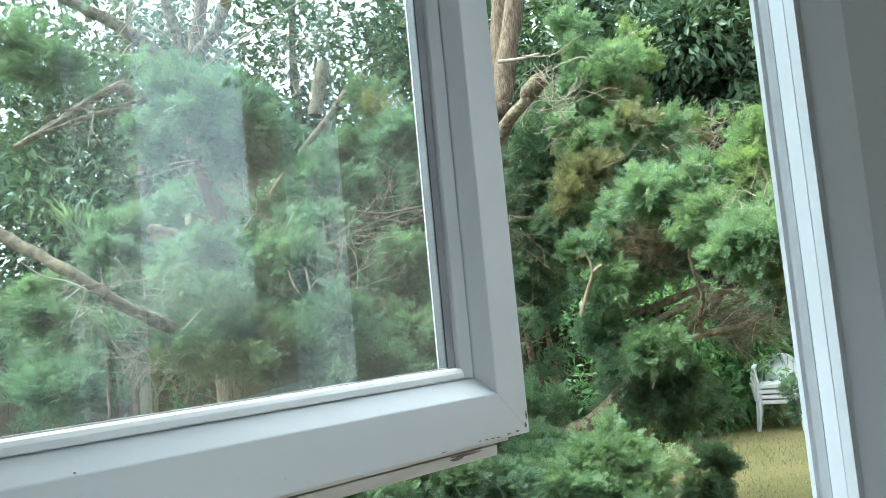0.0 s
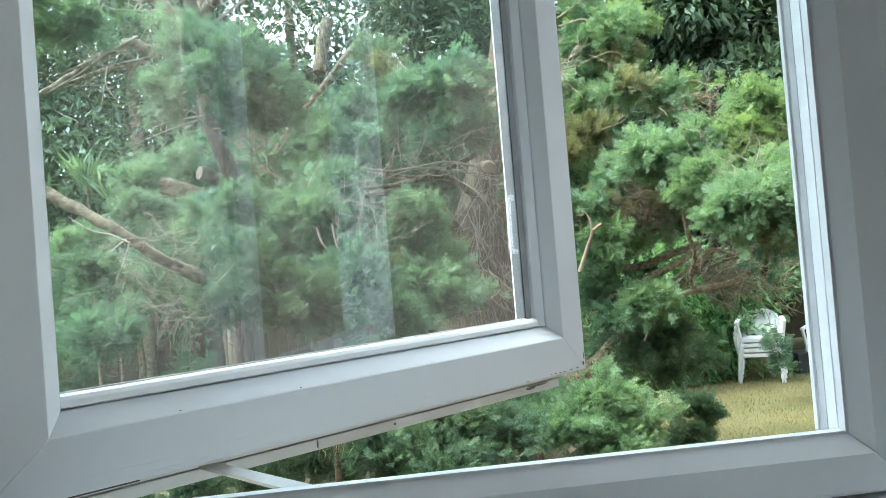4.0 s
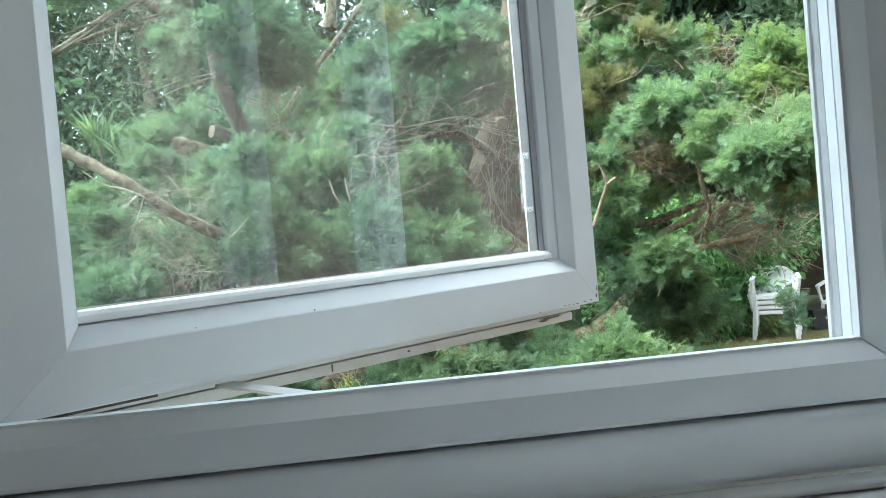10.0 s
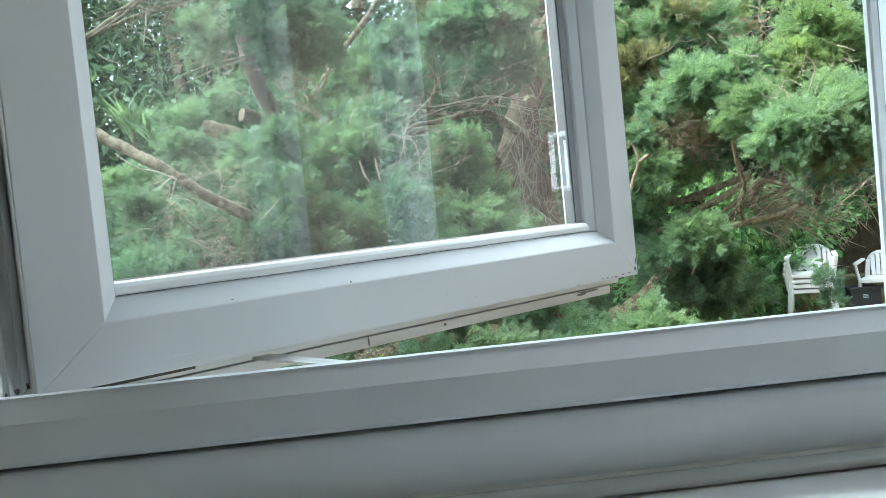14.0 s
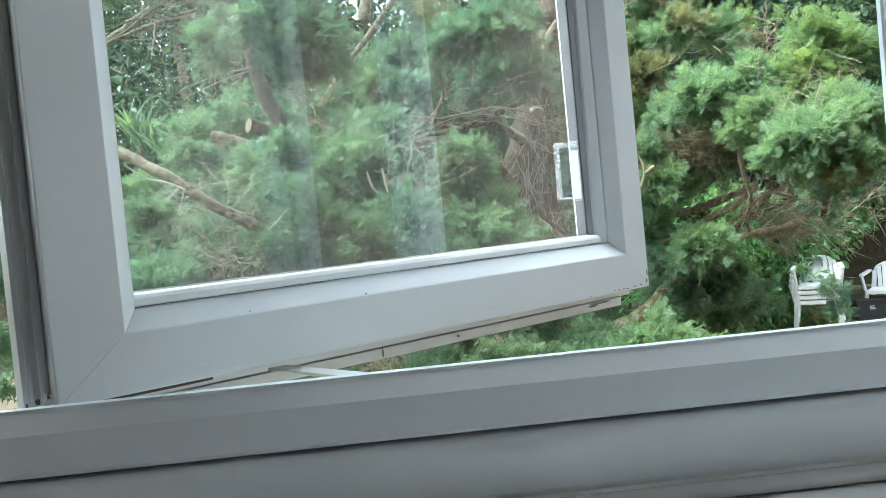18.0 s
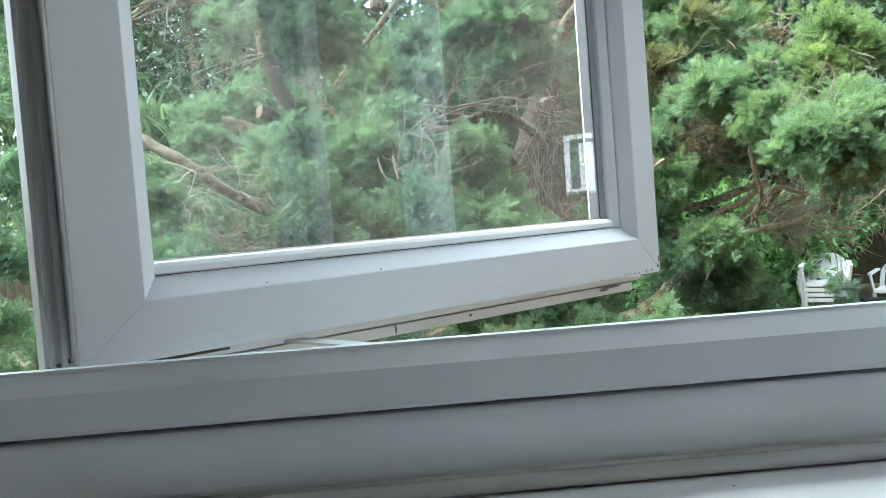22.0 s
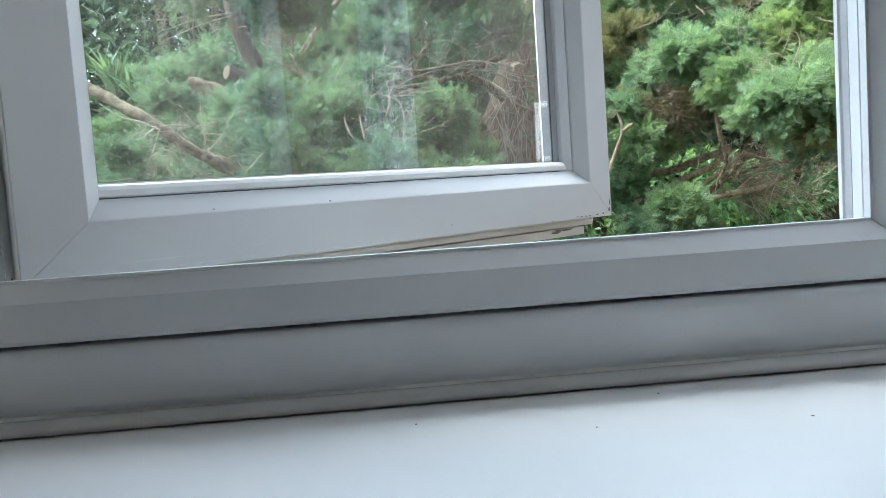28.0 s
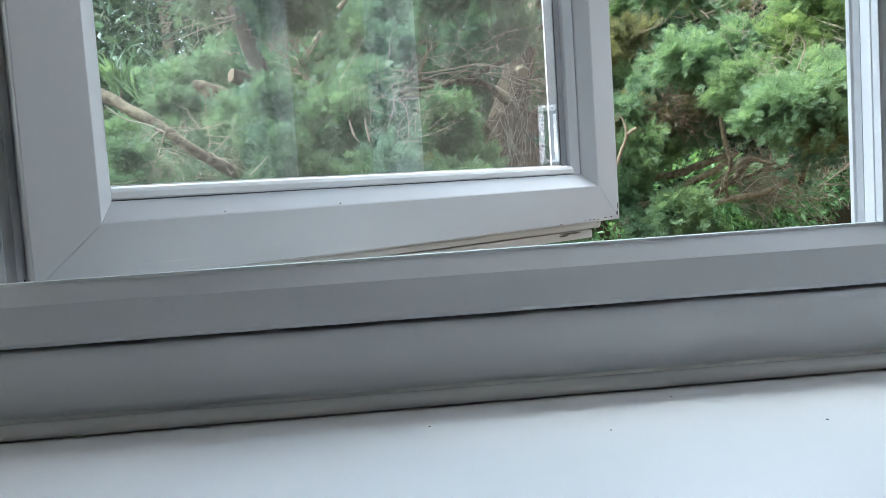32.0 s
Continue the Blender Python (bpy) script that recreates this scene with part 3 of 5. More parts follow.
for base, sign in ((0.0, 1), (SH, -1)):
    prism("glazing_bead", BEADR, lambda p: (0.0672, p[1], base + sign * p[0]), lambda p: (SW - 0.0705, p[1], base + sign * p[0]), UPVC_BEAD, sash)
    prism("glazing_gasket", SEAL, lambda p: (0.0676, p[1], base + sign * p[0]), lambda p: (SW - 0.0814, p[1], base + sign * p[0]), UPVC_DIRTY, sash)
BEADH = [(0.0669, 0.0172), (0.0672, 0.0168), (0.0674, 0.0275), (0.0669, 0.0280)]
BEADL = [(0.0573, 0.0180), (0.0580, 0.0166), (0.0697, 0.0220), (0.0707, 0.0240), (0.0709, 0.0285), (0.0573, 0.0290)]
prism("glazing_bead", BEADH, lambda p: (p[0], p[1], 0.063), lambda p: (p[0], p[1], SH - 0.063), UPVC, sash)
prism("glazing_bead", BEADL, lambda p: (SW - p[0], p[1], 0.0625), lambda p: (SW - p[0], p[1], SH - 0.0625), UPVC, sash)
# the wider grey strip stands in for the bead mirrored in the glass
BEAD_MIRROR = [(0.0711, 0.0268), (0.0800, 0.0286), (0.0800, 0.0303), (0.0711, 0.0303)]
SEALB = [(0.0801, 0.0284), (0.0812, 0.0290), (0.0812, 0.0303), (0.0801, 0.0303)]
prism("glazing_gasket", BEAD_MIRROR, lambda p: (SW - p[0], p[1], 0.066), lambda p: (SW - p[0], p[1], SH - 0.066), GREY_SEAL, sash, "grey strip for the bead's reflection in the glass")
prism("glazing_gasket", SEALB, lambda p: (SW - p[0], p[1], 0.066), lambda p: (SW - p[0], p[1], SH - 0.066), GASKET, sash, "black rubber glazing seal")
glass_pane(0.0650, SW - 0.0650, 0.0305, 0.0340, 0.0650, SH - 0.0650, GLASS, sash, "smeared double-glazed pane")
part("outer_pane", box_bm(0.0664, SW - 0.0664, 0.0540, 0.0570, 0.0664, SH - 0.0664), CLEAR, sash).visible_shadow = False

part("drip_bar", box_bm(-0.004, SW - 0.008, 0.0405, 0.058, -0.0242, -0.0132, 0.0014), UPVC_DIRTY, sash, "soiled white drip bar")

# ---- dirt that has gathered on the casement and the board ----
def speck(parent, name, place, wide, high, axis="y", seed=0, mat=None):
    """A thin irregular stain lying on a face that looks along -axis (or up, for z)."""
    r = np.random.default_rng(seed)
    k = 12
    a = np.linspace(0, 2 * np.pi, k, endpoint=False)
    rad = r.uniform(0.55, 1.0, k)
    u, v = np.cos(a) * rad * wide / 2, np.sin(a) * rad * high / 2
    flat = np.zeros(k)
    ring = np.stack([u, flat, v] if axis == "y" else [u, v, flat], -1) + np.array(place)
    lift = np.array((0, -0.0003, 0)) if axis == "y" else np.array((0, 0, 0.0003))
    verts = [*(ring + lift), *(ring - lift)]
    faces = [tuple(range(k)), tuple(range(k, 2 * k))[::-1]] + [(i, (i + 1) % k, k + (i + 1) % k, k + i) for i in range(k)]
    return child(name, mesh_from(name, verts, faces, mat or GRIME), parent)


for n, (x, z, w, h) in enumerate(((0.2743, 0.0476, 0.0026, 0.0026), (0.43, 0.012, 0.0018, 0.001), (0.155, 0.048, 0.004, 0.0014), (0.648, 0.0034, 0.006, 0.0018), (0.657, 0.0032, 0.007, 0.002), (0.666, 0.0030, 0.008, 0.0024), (0.6746, 0.0026, 0.010, 0.0022), (0.690, 0.0036, 0.010, 0.0026), (0.703, 0.0040, 0.008, 0.003), (0.7165, 0.008, 0.005, 0.010), (0.7185, 0.018, 0.003, 0.014), (0.60, 0.0016, 0.012, 0.0012), (0.39, 0.02, 0.0012, 0.001))):
    speck(sash, "dirt_spot", (x, -0.0001, z), w * 0.7, h * 0.7, "y", n)
for n, (x, z, w, h) in enumerate(((0.11, 0.011, 0.09, 0.0012), (0.20, 0.014, 0.05, 0.0008), (0.16, 0.004, 0.10, 0.0014), (0.26, 0.003, 0.08, 0.001))):
    speck(sash, "mould_mark", (x, -0.0001, z), w, h, "y", 30 + n, MOULD)
for n, (x, z, w, h) in enumerate(((0.316, -0.018, 0.0024, 0.011), (0.419, -0.0175, 0.004, 0.004), (0.668, -0.0150, 0.055, 0.0030), (0.655, -0.0170, 0.025, 0.004))):
    speck(sash, "dirt_spot", (x, 0.0402, z), w, h, "y", 50 + n)
for n, (x, d) in enumerate(((-0.008, 0.036), (-0.009, 0.030), (-0.006, 0.020))):
    speck(sash, "mould_mark", (0.012 + 0.004 * n, d - 0.012, 0.0122), 0.010, 0.006, "z", 70 + n, GRIME)
for n, (x, y, w) in enumerate(((-0.172, -0.040, 0.0016), (-0.331, -0.061, 0.0013), (-0.228, -0.098, 0.0012), (-0.107, -0.112, 0.0018))):
    tagged(speck(None, "dust_speck", (x, y, LIP - 0.1012), w, w, "z", 90 + n), "tiny dark speck lying on the white board", "speck", "specks on the board")

for n, (x, z, w, h) in enumerate(((0.0045, 0.004, 0.003, 0.007), (-0.003, 0.002, 0.004, 0.006), (-0.0105, 0.0, 0.002, 0.005))):
    speck(sash, "mould_mark", (x, 0.0396, z), w, h, "y", 130 + n)

# ---- friction stay under the casement ----
stay = thing("friction_stay", (0, 0, LIP), "stainless steel friction stay between frame and casement", "window hinge")
part("track", box_bm(-0.68, -0.33, 0.014, 0.032, -0.0098, -0.0065, 0.0008), DARK_STEEL, stay)


def bar_bm(a, b, wide, thick):
    d = Vector(b) - Vector(a)
    bm = box_bm(-0.008, d.length + 0.008, -wide / 2, wide / 2, -thick / 2, thick / 2, 0.0006)
    bmesh.ops.transform(bm, matrix=Matrix.Translation(a) @ d.to_track_quat("X", "Z").to_matrix().to_4x4(), verts=bm.verts[:])
    return bm


part("long_arm", bar_bm((-0.375, 0.024, -0.008), (-0.470, 0.178, -0.0175), 0.017, 0.0026), STEEL, stay)
part("short_arm", bar_bm((-0.655, 0.024, -0.008), (-0.575, 0.094, -0.0175), 0.017, 0.0026), DARK_STEEL, stay, "steel arm darkened for the shaded gap")
part("sash_bar", bar_bm((-0.588, 0.094, -0.0140), (-0.530, 0.1405, -0.0140), 0.016, 0.0024), DARK_STEEL, stay, "steel arm darkened for the shaded gap")

# ---- garden: ground ----
ground = solid("ground", -400, 400, 0.12, 1500, -0.4, 0.0, LAWN, "dry yellowing lawn running back under the trees", "lawn")


def blades(n, x0, x1, y0, y1, tall):
    p = np.stack([rng.uniform(x0, x1, n), rng.uniform(y0, y1, n), np.zeros(n)], -1)
    a, h, lean = rng.uniform(0, 2 * np.pi, n), rng.uniform(0.5, 1.0, n) * tall, rng.normal(0, 0.35, (n, 2))
    side = np.stack([np.cos(a), np.sin(a), 0 * a], -1) * 0.003
    tip = p + np.stack([lean[:, 0] * h, lean[:, 1] * h, h], -1)
    co = np.stack([p - side, p + side, tip], 1).reshape(-1, 3)
    return co, np.arange(3 * n).reshape(-1, 3)


co, q = blades(26000, 1.2, 7.5, 3.8, 10.5, 0.045)
tagged(new("grass", mesh_fast("grass", co, q, GRASS)), "short dry yellow-green lawn grass", "grass", "", "stuff")

tagged(part("flower_bed", box_bm(-9.0, 2.35, 0.2, 11.5, -0.05, 0.012), RUST, None), "dark brown needle litter under the cypresses", "soil", "", "structure")

# ---- garden: plant makers ----


def frond(length_pairs, seed):
    """A flat feathery spray of unit length along +y: thin leaflets on side shoots. Returns (n, 3, 3)."""
    r = np.random.default_rng(seed)
    quads = []

    def sliver(a, b, w):
        a, b = np.array(a), np.array(b)
        d = b - a
        s = np.cross(d, (0, 0, 1.0))
        s = s / (np.linalg.norm(s) + 1e-9) * w
        quads.append([a + s, b, a - s])

    sliver((0, 0, 0), (0, 0.98, -0.10), 0.022)
    for k in range(length_pairs):
        f = 0.12 + 0.80 * k / length_pairs
        for sgn in (-1, 1):
            ln = (0.42 * (1 - f) + 0.13) * r.uniform(0.75, 1.2)
            ang = r.uniform(0.6, 0.95)
            base = np.array((0, f, -0.10 * f * f))
            tip = base + np.array((sgn * math.sin(ang) * ln, math.cos(ang) * ln, r.uniform(-0.10, 0.08)))
            sliver(base, tip, 0.032)
            if ln > 0.30:
                mid = base + (tip - base) * 0.5
                for s2 in (-1, 1):
                    a2 = sgn * ang + s2 * 0.6
                    sliver(mid, mid + np.array((math.sin(a2), math.cos(a2), r.uniform(-0.2, 0.2))) * ln * 0.55, 0.028)
    return np.array(quads)


FRONDS = [frond(5, s) for s in range(5)]
LEAF = np.array([[(0, 0, 0), (0.24, 0.45, 0.06), (0, 1.0, -0.05)], [(0, 0, 0), (0, 1.0, -0.05), (-0.24, 0.45, 0.06)]])
BLADE = np.array([[(0, 0, 0), (0.045, 0.5, 0.02), (-0.045, 0.5, 0.02)], [(-0.045, 0.5, 0.02), (0.045, 0.5, 0.02), (0, 1.0, -0.12)]])


def unit(v):
    return v / (np.linalg.norm(v, axis=-1, keepdims=True) + 1e-9)


def place_all(template, origin, ahead, length, flat=0.6):
    """Copies of a template along the ways given, their faces turned roughly upwards."""
    n = len(origin)
    y = unit(ahead)
    up = np.tile((0.0, 0.0, 1.0), (n, 1)) * flat + rng.normal(0, 0.6, (n, 3))
    x = unit(np.cross(y, up))
    z = np.cross(x, y)
    m = np.stack([x, y, z], 1) * length[:, None, None]
    return np.einsum("qvk,nkj->nqvj", template, m).reshape(-1, 3) + np.repeat(origin, template.shape[0] * template.shape[1], 0)


def grown(name, me, parent, label=""):
    """A part given in world places under a thing that stands at its base."""
    ob = child(name, me, parent, label)
    ob.matrix_parent_inverse = parent.matrix_basis.inverted()
    return ob


def quads_of(co):
    return np.arange(len(co)).reshape(-1, 3)


def bough(centre, size, tufts, sprays, length=(0.06, 0.115), up=0.35):
    """A clump of conifer foliage: plumes that reach out of an uneven mass, tipped with feathery sprays."""
    c, s = np.array(centre), np.array(size) if np.ndim(size) else np.array((size,) * 3)
    fine = min(1.0, max(0.5, c[1] / 4.6))
    plumes = max(8, int(tufts * 0.62))
    d = unit(rng.normal(size=(plumes, 3)) * (1.0, 1.0, 0.75))
    base = c + d * s * rng.uniform(0.05, 0.5, (plumes, 1))
    axis = unit(d * s / s.mean() + (0, 0, up) + rng.normal(0, 0.4, (plumes, 3)))
    reach = s.mean() * rng.choice((0.45, 0.65, 0.85, 1.2), plumes, p=(0.35, 0.35, 0.2, 0.1)) * rng.uniform(0.8, 1.2, plumes)
    each = 4
    f = (np.arange(each) + rng.uniform(0.1, 1.0, (plumes, each))) / each
    droop = np.array((0, 0, -0.16)) * (reach[:, None] * f * f)[..., None]
    p = base[:, None] + axis[:, None] * (reach[:, None] * f)[..., None] + droop + rng.normal(0, 1, (plumes, each, 3)) * (reach[:, None] * 0.16 * (1.1 - f))[..., None]
    p = p.reshape(-1, 3)
    way = np.repeat(axis, each, 0)
    sprays = max(4, int(sprays * 0.46 / fine ** 1.4))
    n = len(p) * sprays
    org = np.repeat(p, sprays, 0) + rng.normal(0, 0.022, (n, 3))
    ahead = np.repeat(way, sprays, 0) + rng.normal(0, 0.5, (n, 3)) + (0, 0, -0.05)
    ln = fine * rng.uniform(*length, n) * rng.choice((0.6, 0.8, 1.0, 1.15), n) * np.repeat(1.28 - 0.42 * f.reshape(-1), sprays)
    pick = rng.integers(0, len(FRONDS), n)
    return np.concatenate([place_all(FRONDS[k], org[pick == k], ahead[pick == k], ln[pick == k]) for k in range(len(FRONDS))])


def leaves(centre, size, n, length, template=None, hollow=0.5, droop=-0.2):
    c, s = np.array(centre), np.array(size) if np.ndim(size) else np.array((size,) * 3)
    d = unit(rng.normal(size=(n, 3)))
    lumps = 1.0 + 0.2 * np.sin(d @ rng.normal(0, 3.5, (3, 3)) + rng.uniform(0, 6, 3)).sum(1)
    p = c + d * s * (rng.uniform(0.2, 1.0, n) ** hollow * lumps)[:, None]
    ahead = d + (0, 0, droop) + rng.normal(0, 0.7, (n, 3))
    return place_all(LEAF if template is None else template, p, ahead, rng.uniform(*length, n), 0.9)


def tube_arrays(points, radii, sides=8, knobs=0.0):
    p = np.array(points, float)
    t = np.linspace(0, 1, len(p))
    steps = max(6, 5 * (len(p) - 1))
    u = np.linspace(0, 1, steps)
    # smooth the polyline a little by averaging with its neighbours
    c = np.stack([np.interp(u, t, p[:, k]) for k in range(3)], -1)
    for _ in range(2):
        c[1:-1] = (c[:-2] + 2 * c[1:-1] + c[2:]) / 4
    r = np.interp(u, np.linspace(0, 1, len(radii)), radii) * (1 + knobs * rng.normal(0, 1, steps))
    c[1:-1] += rng.normal(0, 0.07, (steps - 2, 3)) * r[1:-1, None]
    d = unit(np.gradient(c, axis=0))
    ref = np.array((0.31, 0.17, 0.93))
    x = unit(np.cross(d, ref))
    y = np.cross(d, x)
    a = np.linspace(0, 2 * np.pi, sides, endpoint=False)
    wob = 1 + knobs * rng.normal(0, 1.0, (steps, sides))
    co = c[:, None] + (np.cos(a)[None, :, None] * x[:, None] + np.sin(a)[None, :, None] * y[:, None]) * (r[:, None] * wob)[..., None]
    i, j = np.meshgrid(np.arange(steps - 1), np.arange(sides), indexing="ij")
    q = np.stack([i * sides + j, i * sides + (j + 1) % sides, (i + 1) * sides + (j + 1) % sides, (i + 1) * sides + j], -1).reshape(-1, 4)
    return co.reshape(-1, 3), q


def joined(pieces):
    co, qs, k = [], [], 0
    for c, q in pieces:
        co.append(c)
        qs.append(q + k)
        k += len(c)
    return np.concatenate(co), np.concatenate(qs)


def limb(name, parent, points, radii, mat, label="", sides=10, knobs=0.06, cut=False):
    c, q = tube_arrays(points, radii, sides, knobs)
    ob = grown(name, mesh_fast(name, c, q, mat, True), parent, label)
    for end in ((0,) if cut == "start" else (-1,) if cut else ()):
        ring = c[:sides] if end == 0 else c[-sides:]
        mid = ring.mean(0)
        away = unit((mid - c[sides:2 * sides].mean(0) if end == 0 else mid - c[-2 * sides:-sides].mean(0))[None])[0]
        verts = [*(ring * 0.999), mid + away * 0.004]
        child("cut_end", mesh_from("cut_end", verts, [(k, (k + 1) % sides, sides) for k in range(sides)], CUT), ob, "pale sawn end of the limb")
    return ob


def twig_tangle(centre, size, n, length, thick=0.0035, way=(0, 0, 0.2), bend=0.5):
    """Many fine bare twigs with side shoots."""
    out = []
    c, s = np.array(centre), np.array(size) if np.ndim(size) else np.array((size,) * 3)
    for _ in range(n):
        a = c + rng.normal(0, 0.5, 3) * s
        d = unit((np.array(way) + rng.normal(0, 0.7, 3))[None])[0]
        ln = rng.uniform(*length)
        pts = [a]
        for _k in range(4):
            d = unit((d + rng.normal(0, bend * 0.5, 3))[None])[0]
            pts.append(pts[-1] + d * ln / 4)
        out.append(tube_arrays(pts, [thick, thick * 0.4], 4))
        for _k in range(2):
            b = pts[rng.integers(1, 4)]
            e = unit((d + rng.normal(0, 0.8, 3))[None])[0] * ln * 0.4
            out.append(tube_arrays([b, b + e * 0.5 + rng.normal(0, 0.01, 3), b + e], [thick * 0.6, thick * 0.3], 4))
    return joined(out)


def stuff(name, parent, pieces, mat, label=""):
    co = np.concatenate(pieces)
    return tagged(grown(name, mesh_fast(name, co, quads_of(co), mat), parent, label), "", "", "", "stuff")


def twigs(parent, pieces, mat, label=""):
    c, q = joined(pieces)
    return tagged(grown("bare_twig", mesh_fast("bare_twig", c, q, mat), parent, label), "", "", "", "stuff")


# ---- garden: the old cypress with sawn limbs ----
west = thing("cypress_tree", (-1.280, 5.400, 0.0), "old spreading cypress with sawn limbs and blue-green boughs", "tree", "cypresses")
limb("trunk", west, [(-1.240, 5.400, 0.0), (-1.211, 5.400, 1.728), (-1.133, 5.400, 2.258), (-1.247, 5.400, 2.637), (-1.356, 5.400, 2.974), (-1.387, 5.500, 3.500), (-1.306, 5.600, 4.040), (-1.173, 5.700, 4.684)], [0.12, 0.08, 0.066, 0.058, 0.052, 0.05, 0.045, 0.04], BARK_TRUNK, "fibrous red-brown trunk", 14)
limb("sawn_limb", west, [(-1.133, 5.400, 2.258), (-1.442, 5.380, 2.380), (-1.692, 5.350, 2.459)], [0.07, 0.062, 0.058], BARK, "stout sawn-off limb", 12, 0.04, True)
limb("sawn_limb", west, [(-1.096, 5.500, 2.391), (-1.279, 5.400, 2.474), (-1.408, 5.300, 2.527)], [0.06, 0.055, 0.05], BARK, "stout sawn-off limb", 12, 0.04, True)
limb("branch", west, [(-1.654, 2.900, 2.198), (-1.487, 2.850, 2.094), (-1.277, 2.750, 1.971), (-1.112, 2.800, 1.830), (-0.976, 3.000, 1.731), (-0.838, 3.600, 1.654), (-1.211, 5.400, 1.728)], [0.024, 0.025, 0.023, 0.022, 0.024, 0.03, 0.04], BARK, "low brown limb")
limb("branch", west, [(-1.195, 2.600, 1.918), (-1.246, 2.550, 1.866), (-1.291, 2.550, 1.806)], [0.0039, 0.0026, 0.0020], PALE, "", 6)
limb("branch", west, [(-1.178, 2.550, 1.819), (-1.263, 2.550, 1.772)], [0.0033, 0.0020], PALE, "", 6)
limb("branch", west, [(-2.499, 5.200, 3.075), (-2.340, 5.300, 3.200), (-2.059, 5.300, 3.374), (-1.818, 5.300, 3.503), (-1.701, 5.350, 3.411), (-1.387, 5.500, 3.500)], [0.02, 0.026, 0.03, 0.034, 0.05, 0.05], BARK_GREY, "long grey-brown limb")
limb("branch", west, [(-2.272, 5.100, 3.137), (-1.997, 5.200, 3.265), (-1.712, 5.300, 3.345)], [0.012, 0.018, 0.03], BARK_GREY)
limb("branch", west, [(-1.944, 5.150, 3.277), (-1.956, 5.100, 3.140), (-1.889, 5.100, 3.039)], [0.0065, 0.0052, 0.0026], PALE, "", 6)
limb("branch", west, [(-1.956, 5.100, 3.140), (-1.984, 5.100, 3.006)], [0.0052, 0.0026], PALE, "", 6)
limb("branch", west, [(-1.712, 5.000, 2.778), (-1.543, 5.100, 2.865), (-1.340, 5.300, 2.932)], [0.0026, 0.0046, 0.0078], PALE, "", 6)
limb("branch", west, [(-1.754, 5.000, 2.705), (-1.508, 5.100, 2.824), (-1.342, 5.300, 2.912)], [0.0020, 0.0039, 0.0065], PALE, "", 6)
limb("branch", west, [(-1.381, 5.500, 3.584), (-1.547, 5.200, 3.700), (-1.750, 5.000, 3.832), (-2.039, 4.800, 3.952)], [0.05, 0.05, 0.04, 0.03], BARK_GREY)
limb("branch", west, [(-1.358, 5.500, 3.625), (-1.436, 5.300, 3.932), (-1.472, 5.200, 4.216)], [0.045, 0.04, 0.03], BARK_GREY)
limb("branch", west, [(-1.331, 5.500, 3.708), (-1.080, 5.300, 3.918), (-0.963, 5.200, 4.239)], [0.05, 0.045, 0.03], BARK_GREY)
limb("branch", west, [(-1.317, 5.500, 3.623), (-0.877, 5.200, 3.792), (-0.500, 5.000, 3.901)], [0.0130, 0.0078, 0.0052], PALE, "", 7)
limb("branch", west, [(-0.116, 6.000, 3.677), (-0.265, 6.100, 3.550), (-0.471, 6.300, 3.374), (-0.825, 6.200, 2.966), (-1.153, 5.600, 2.362)], [0.042, 0.040, 0.028, 0.016, 0.014], BARK, "sawn leaning limb", 12, 0.05, "start")
limb("branch", west, [(-0.434, 6.400, 3.936), (-0.498, 6.400, 3.718), (-0.540, 6.400, 3.475)], [0.05, 0.055, 0.06], BARK_GREY)
for spot, size, tufts in (((-1.285, 4.600, 3.199), (0.26, 0.30, 0.22), 60), ((-1.021, 4.500, 3.017), (0.33, 0.32, 0.27), 90), ((-0.799, 4.600, 2.887), (0.24, 0.3, 0.24), 60), ((-1.479, 4.700, 2.983), (0.16, 0.2, 0.16), 30), ((-0.429, 4.400, 2.508), (0.20, 0.25, 0.22), 44), ((-0.467, 4.000, 2.254), (0.2, 0.2, 0.14), 34)):
    stuff("crown", west, [bough(spot, size, tufts, 16)], CYPRESS, "blue-green feathery bough")
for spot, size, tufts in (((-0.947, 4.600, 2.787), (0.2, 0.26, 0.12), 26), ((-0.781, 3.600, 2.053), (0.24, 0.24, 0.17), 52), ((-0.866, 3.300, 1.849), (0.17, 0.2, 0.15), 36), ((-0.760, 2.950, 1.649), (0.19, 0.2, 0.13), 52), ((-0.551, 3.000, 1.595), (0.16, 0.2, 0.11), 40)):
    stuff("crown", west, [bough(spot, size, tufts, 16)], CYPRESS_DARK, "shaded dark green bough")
for spot, size, tufts in (((-0.523, 3.500, 1.999), (0.20, 0.2, 0.14), 46), ((-0.349, 3.200, 1.677), (0.17, 0.2, 0.15), 46), ((-1.081, 3.700, 2.052), (0.14, 0.2, 0.14), 30), ((-1.344, 2.700, 1.547), (0.16, 0.16, 0.10), 40), ((-1.401, 3.000, 1.735), (0.12, 0.14, 0.1), 26), ((-1.885, 5.600, 2.538), (0.24, 0.3, 0.17), 46), ((-1.631, 5.800, 2.677), (0.2, 0.3, 0.14), 34), ((-1.637, 3.400, 1.935), (0.15, 0.2, 0.15), 30), ((-2.040, 4.600, 3.412), (0.24, 0.3, 0.18), 46), ((-2.329, 4.600, 3.600), (0.3, 0.3, 0.2), 50)):
    stuff("crown", west, [bough(spot, size, tufts, 16)], CYPRESS, "fresh green feathery bough")
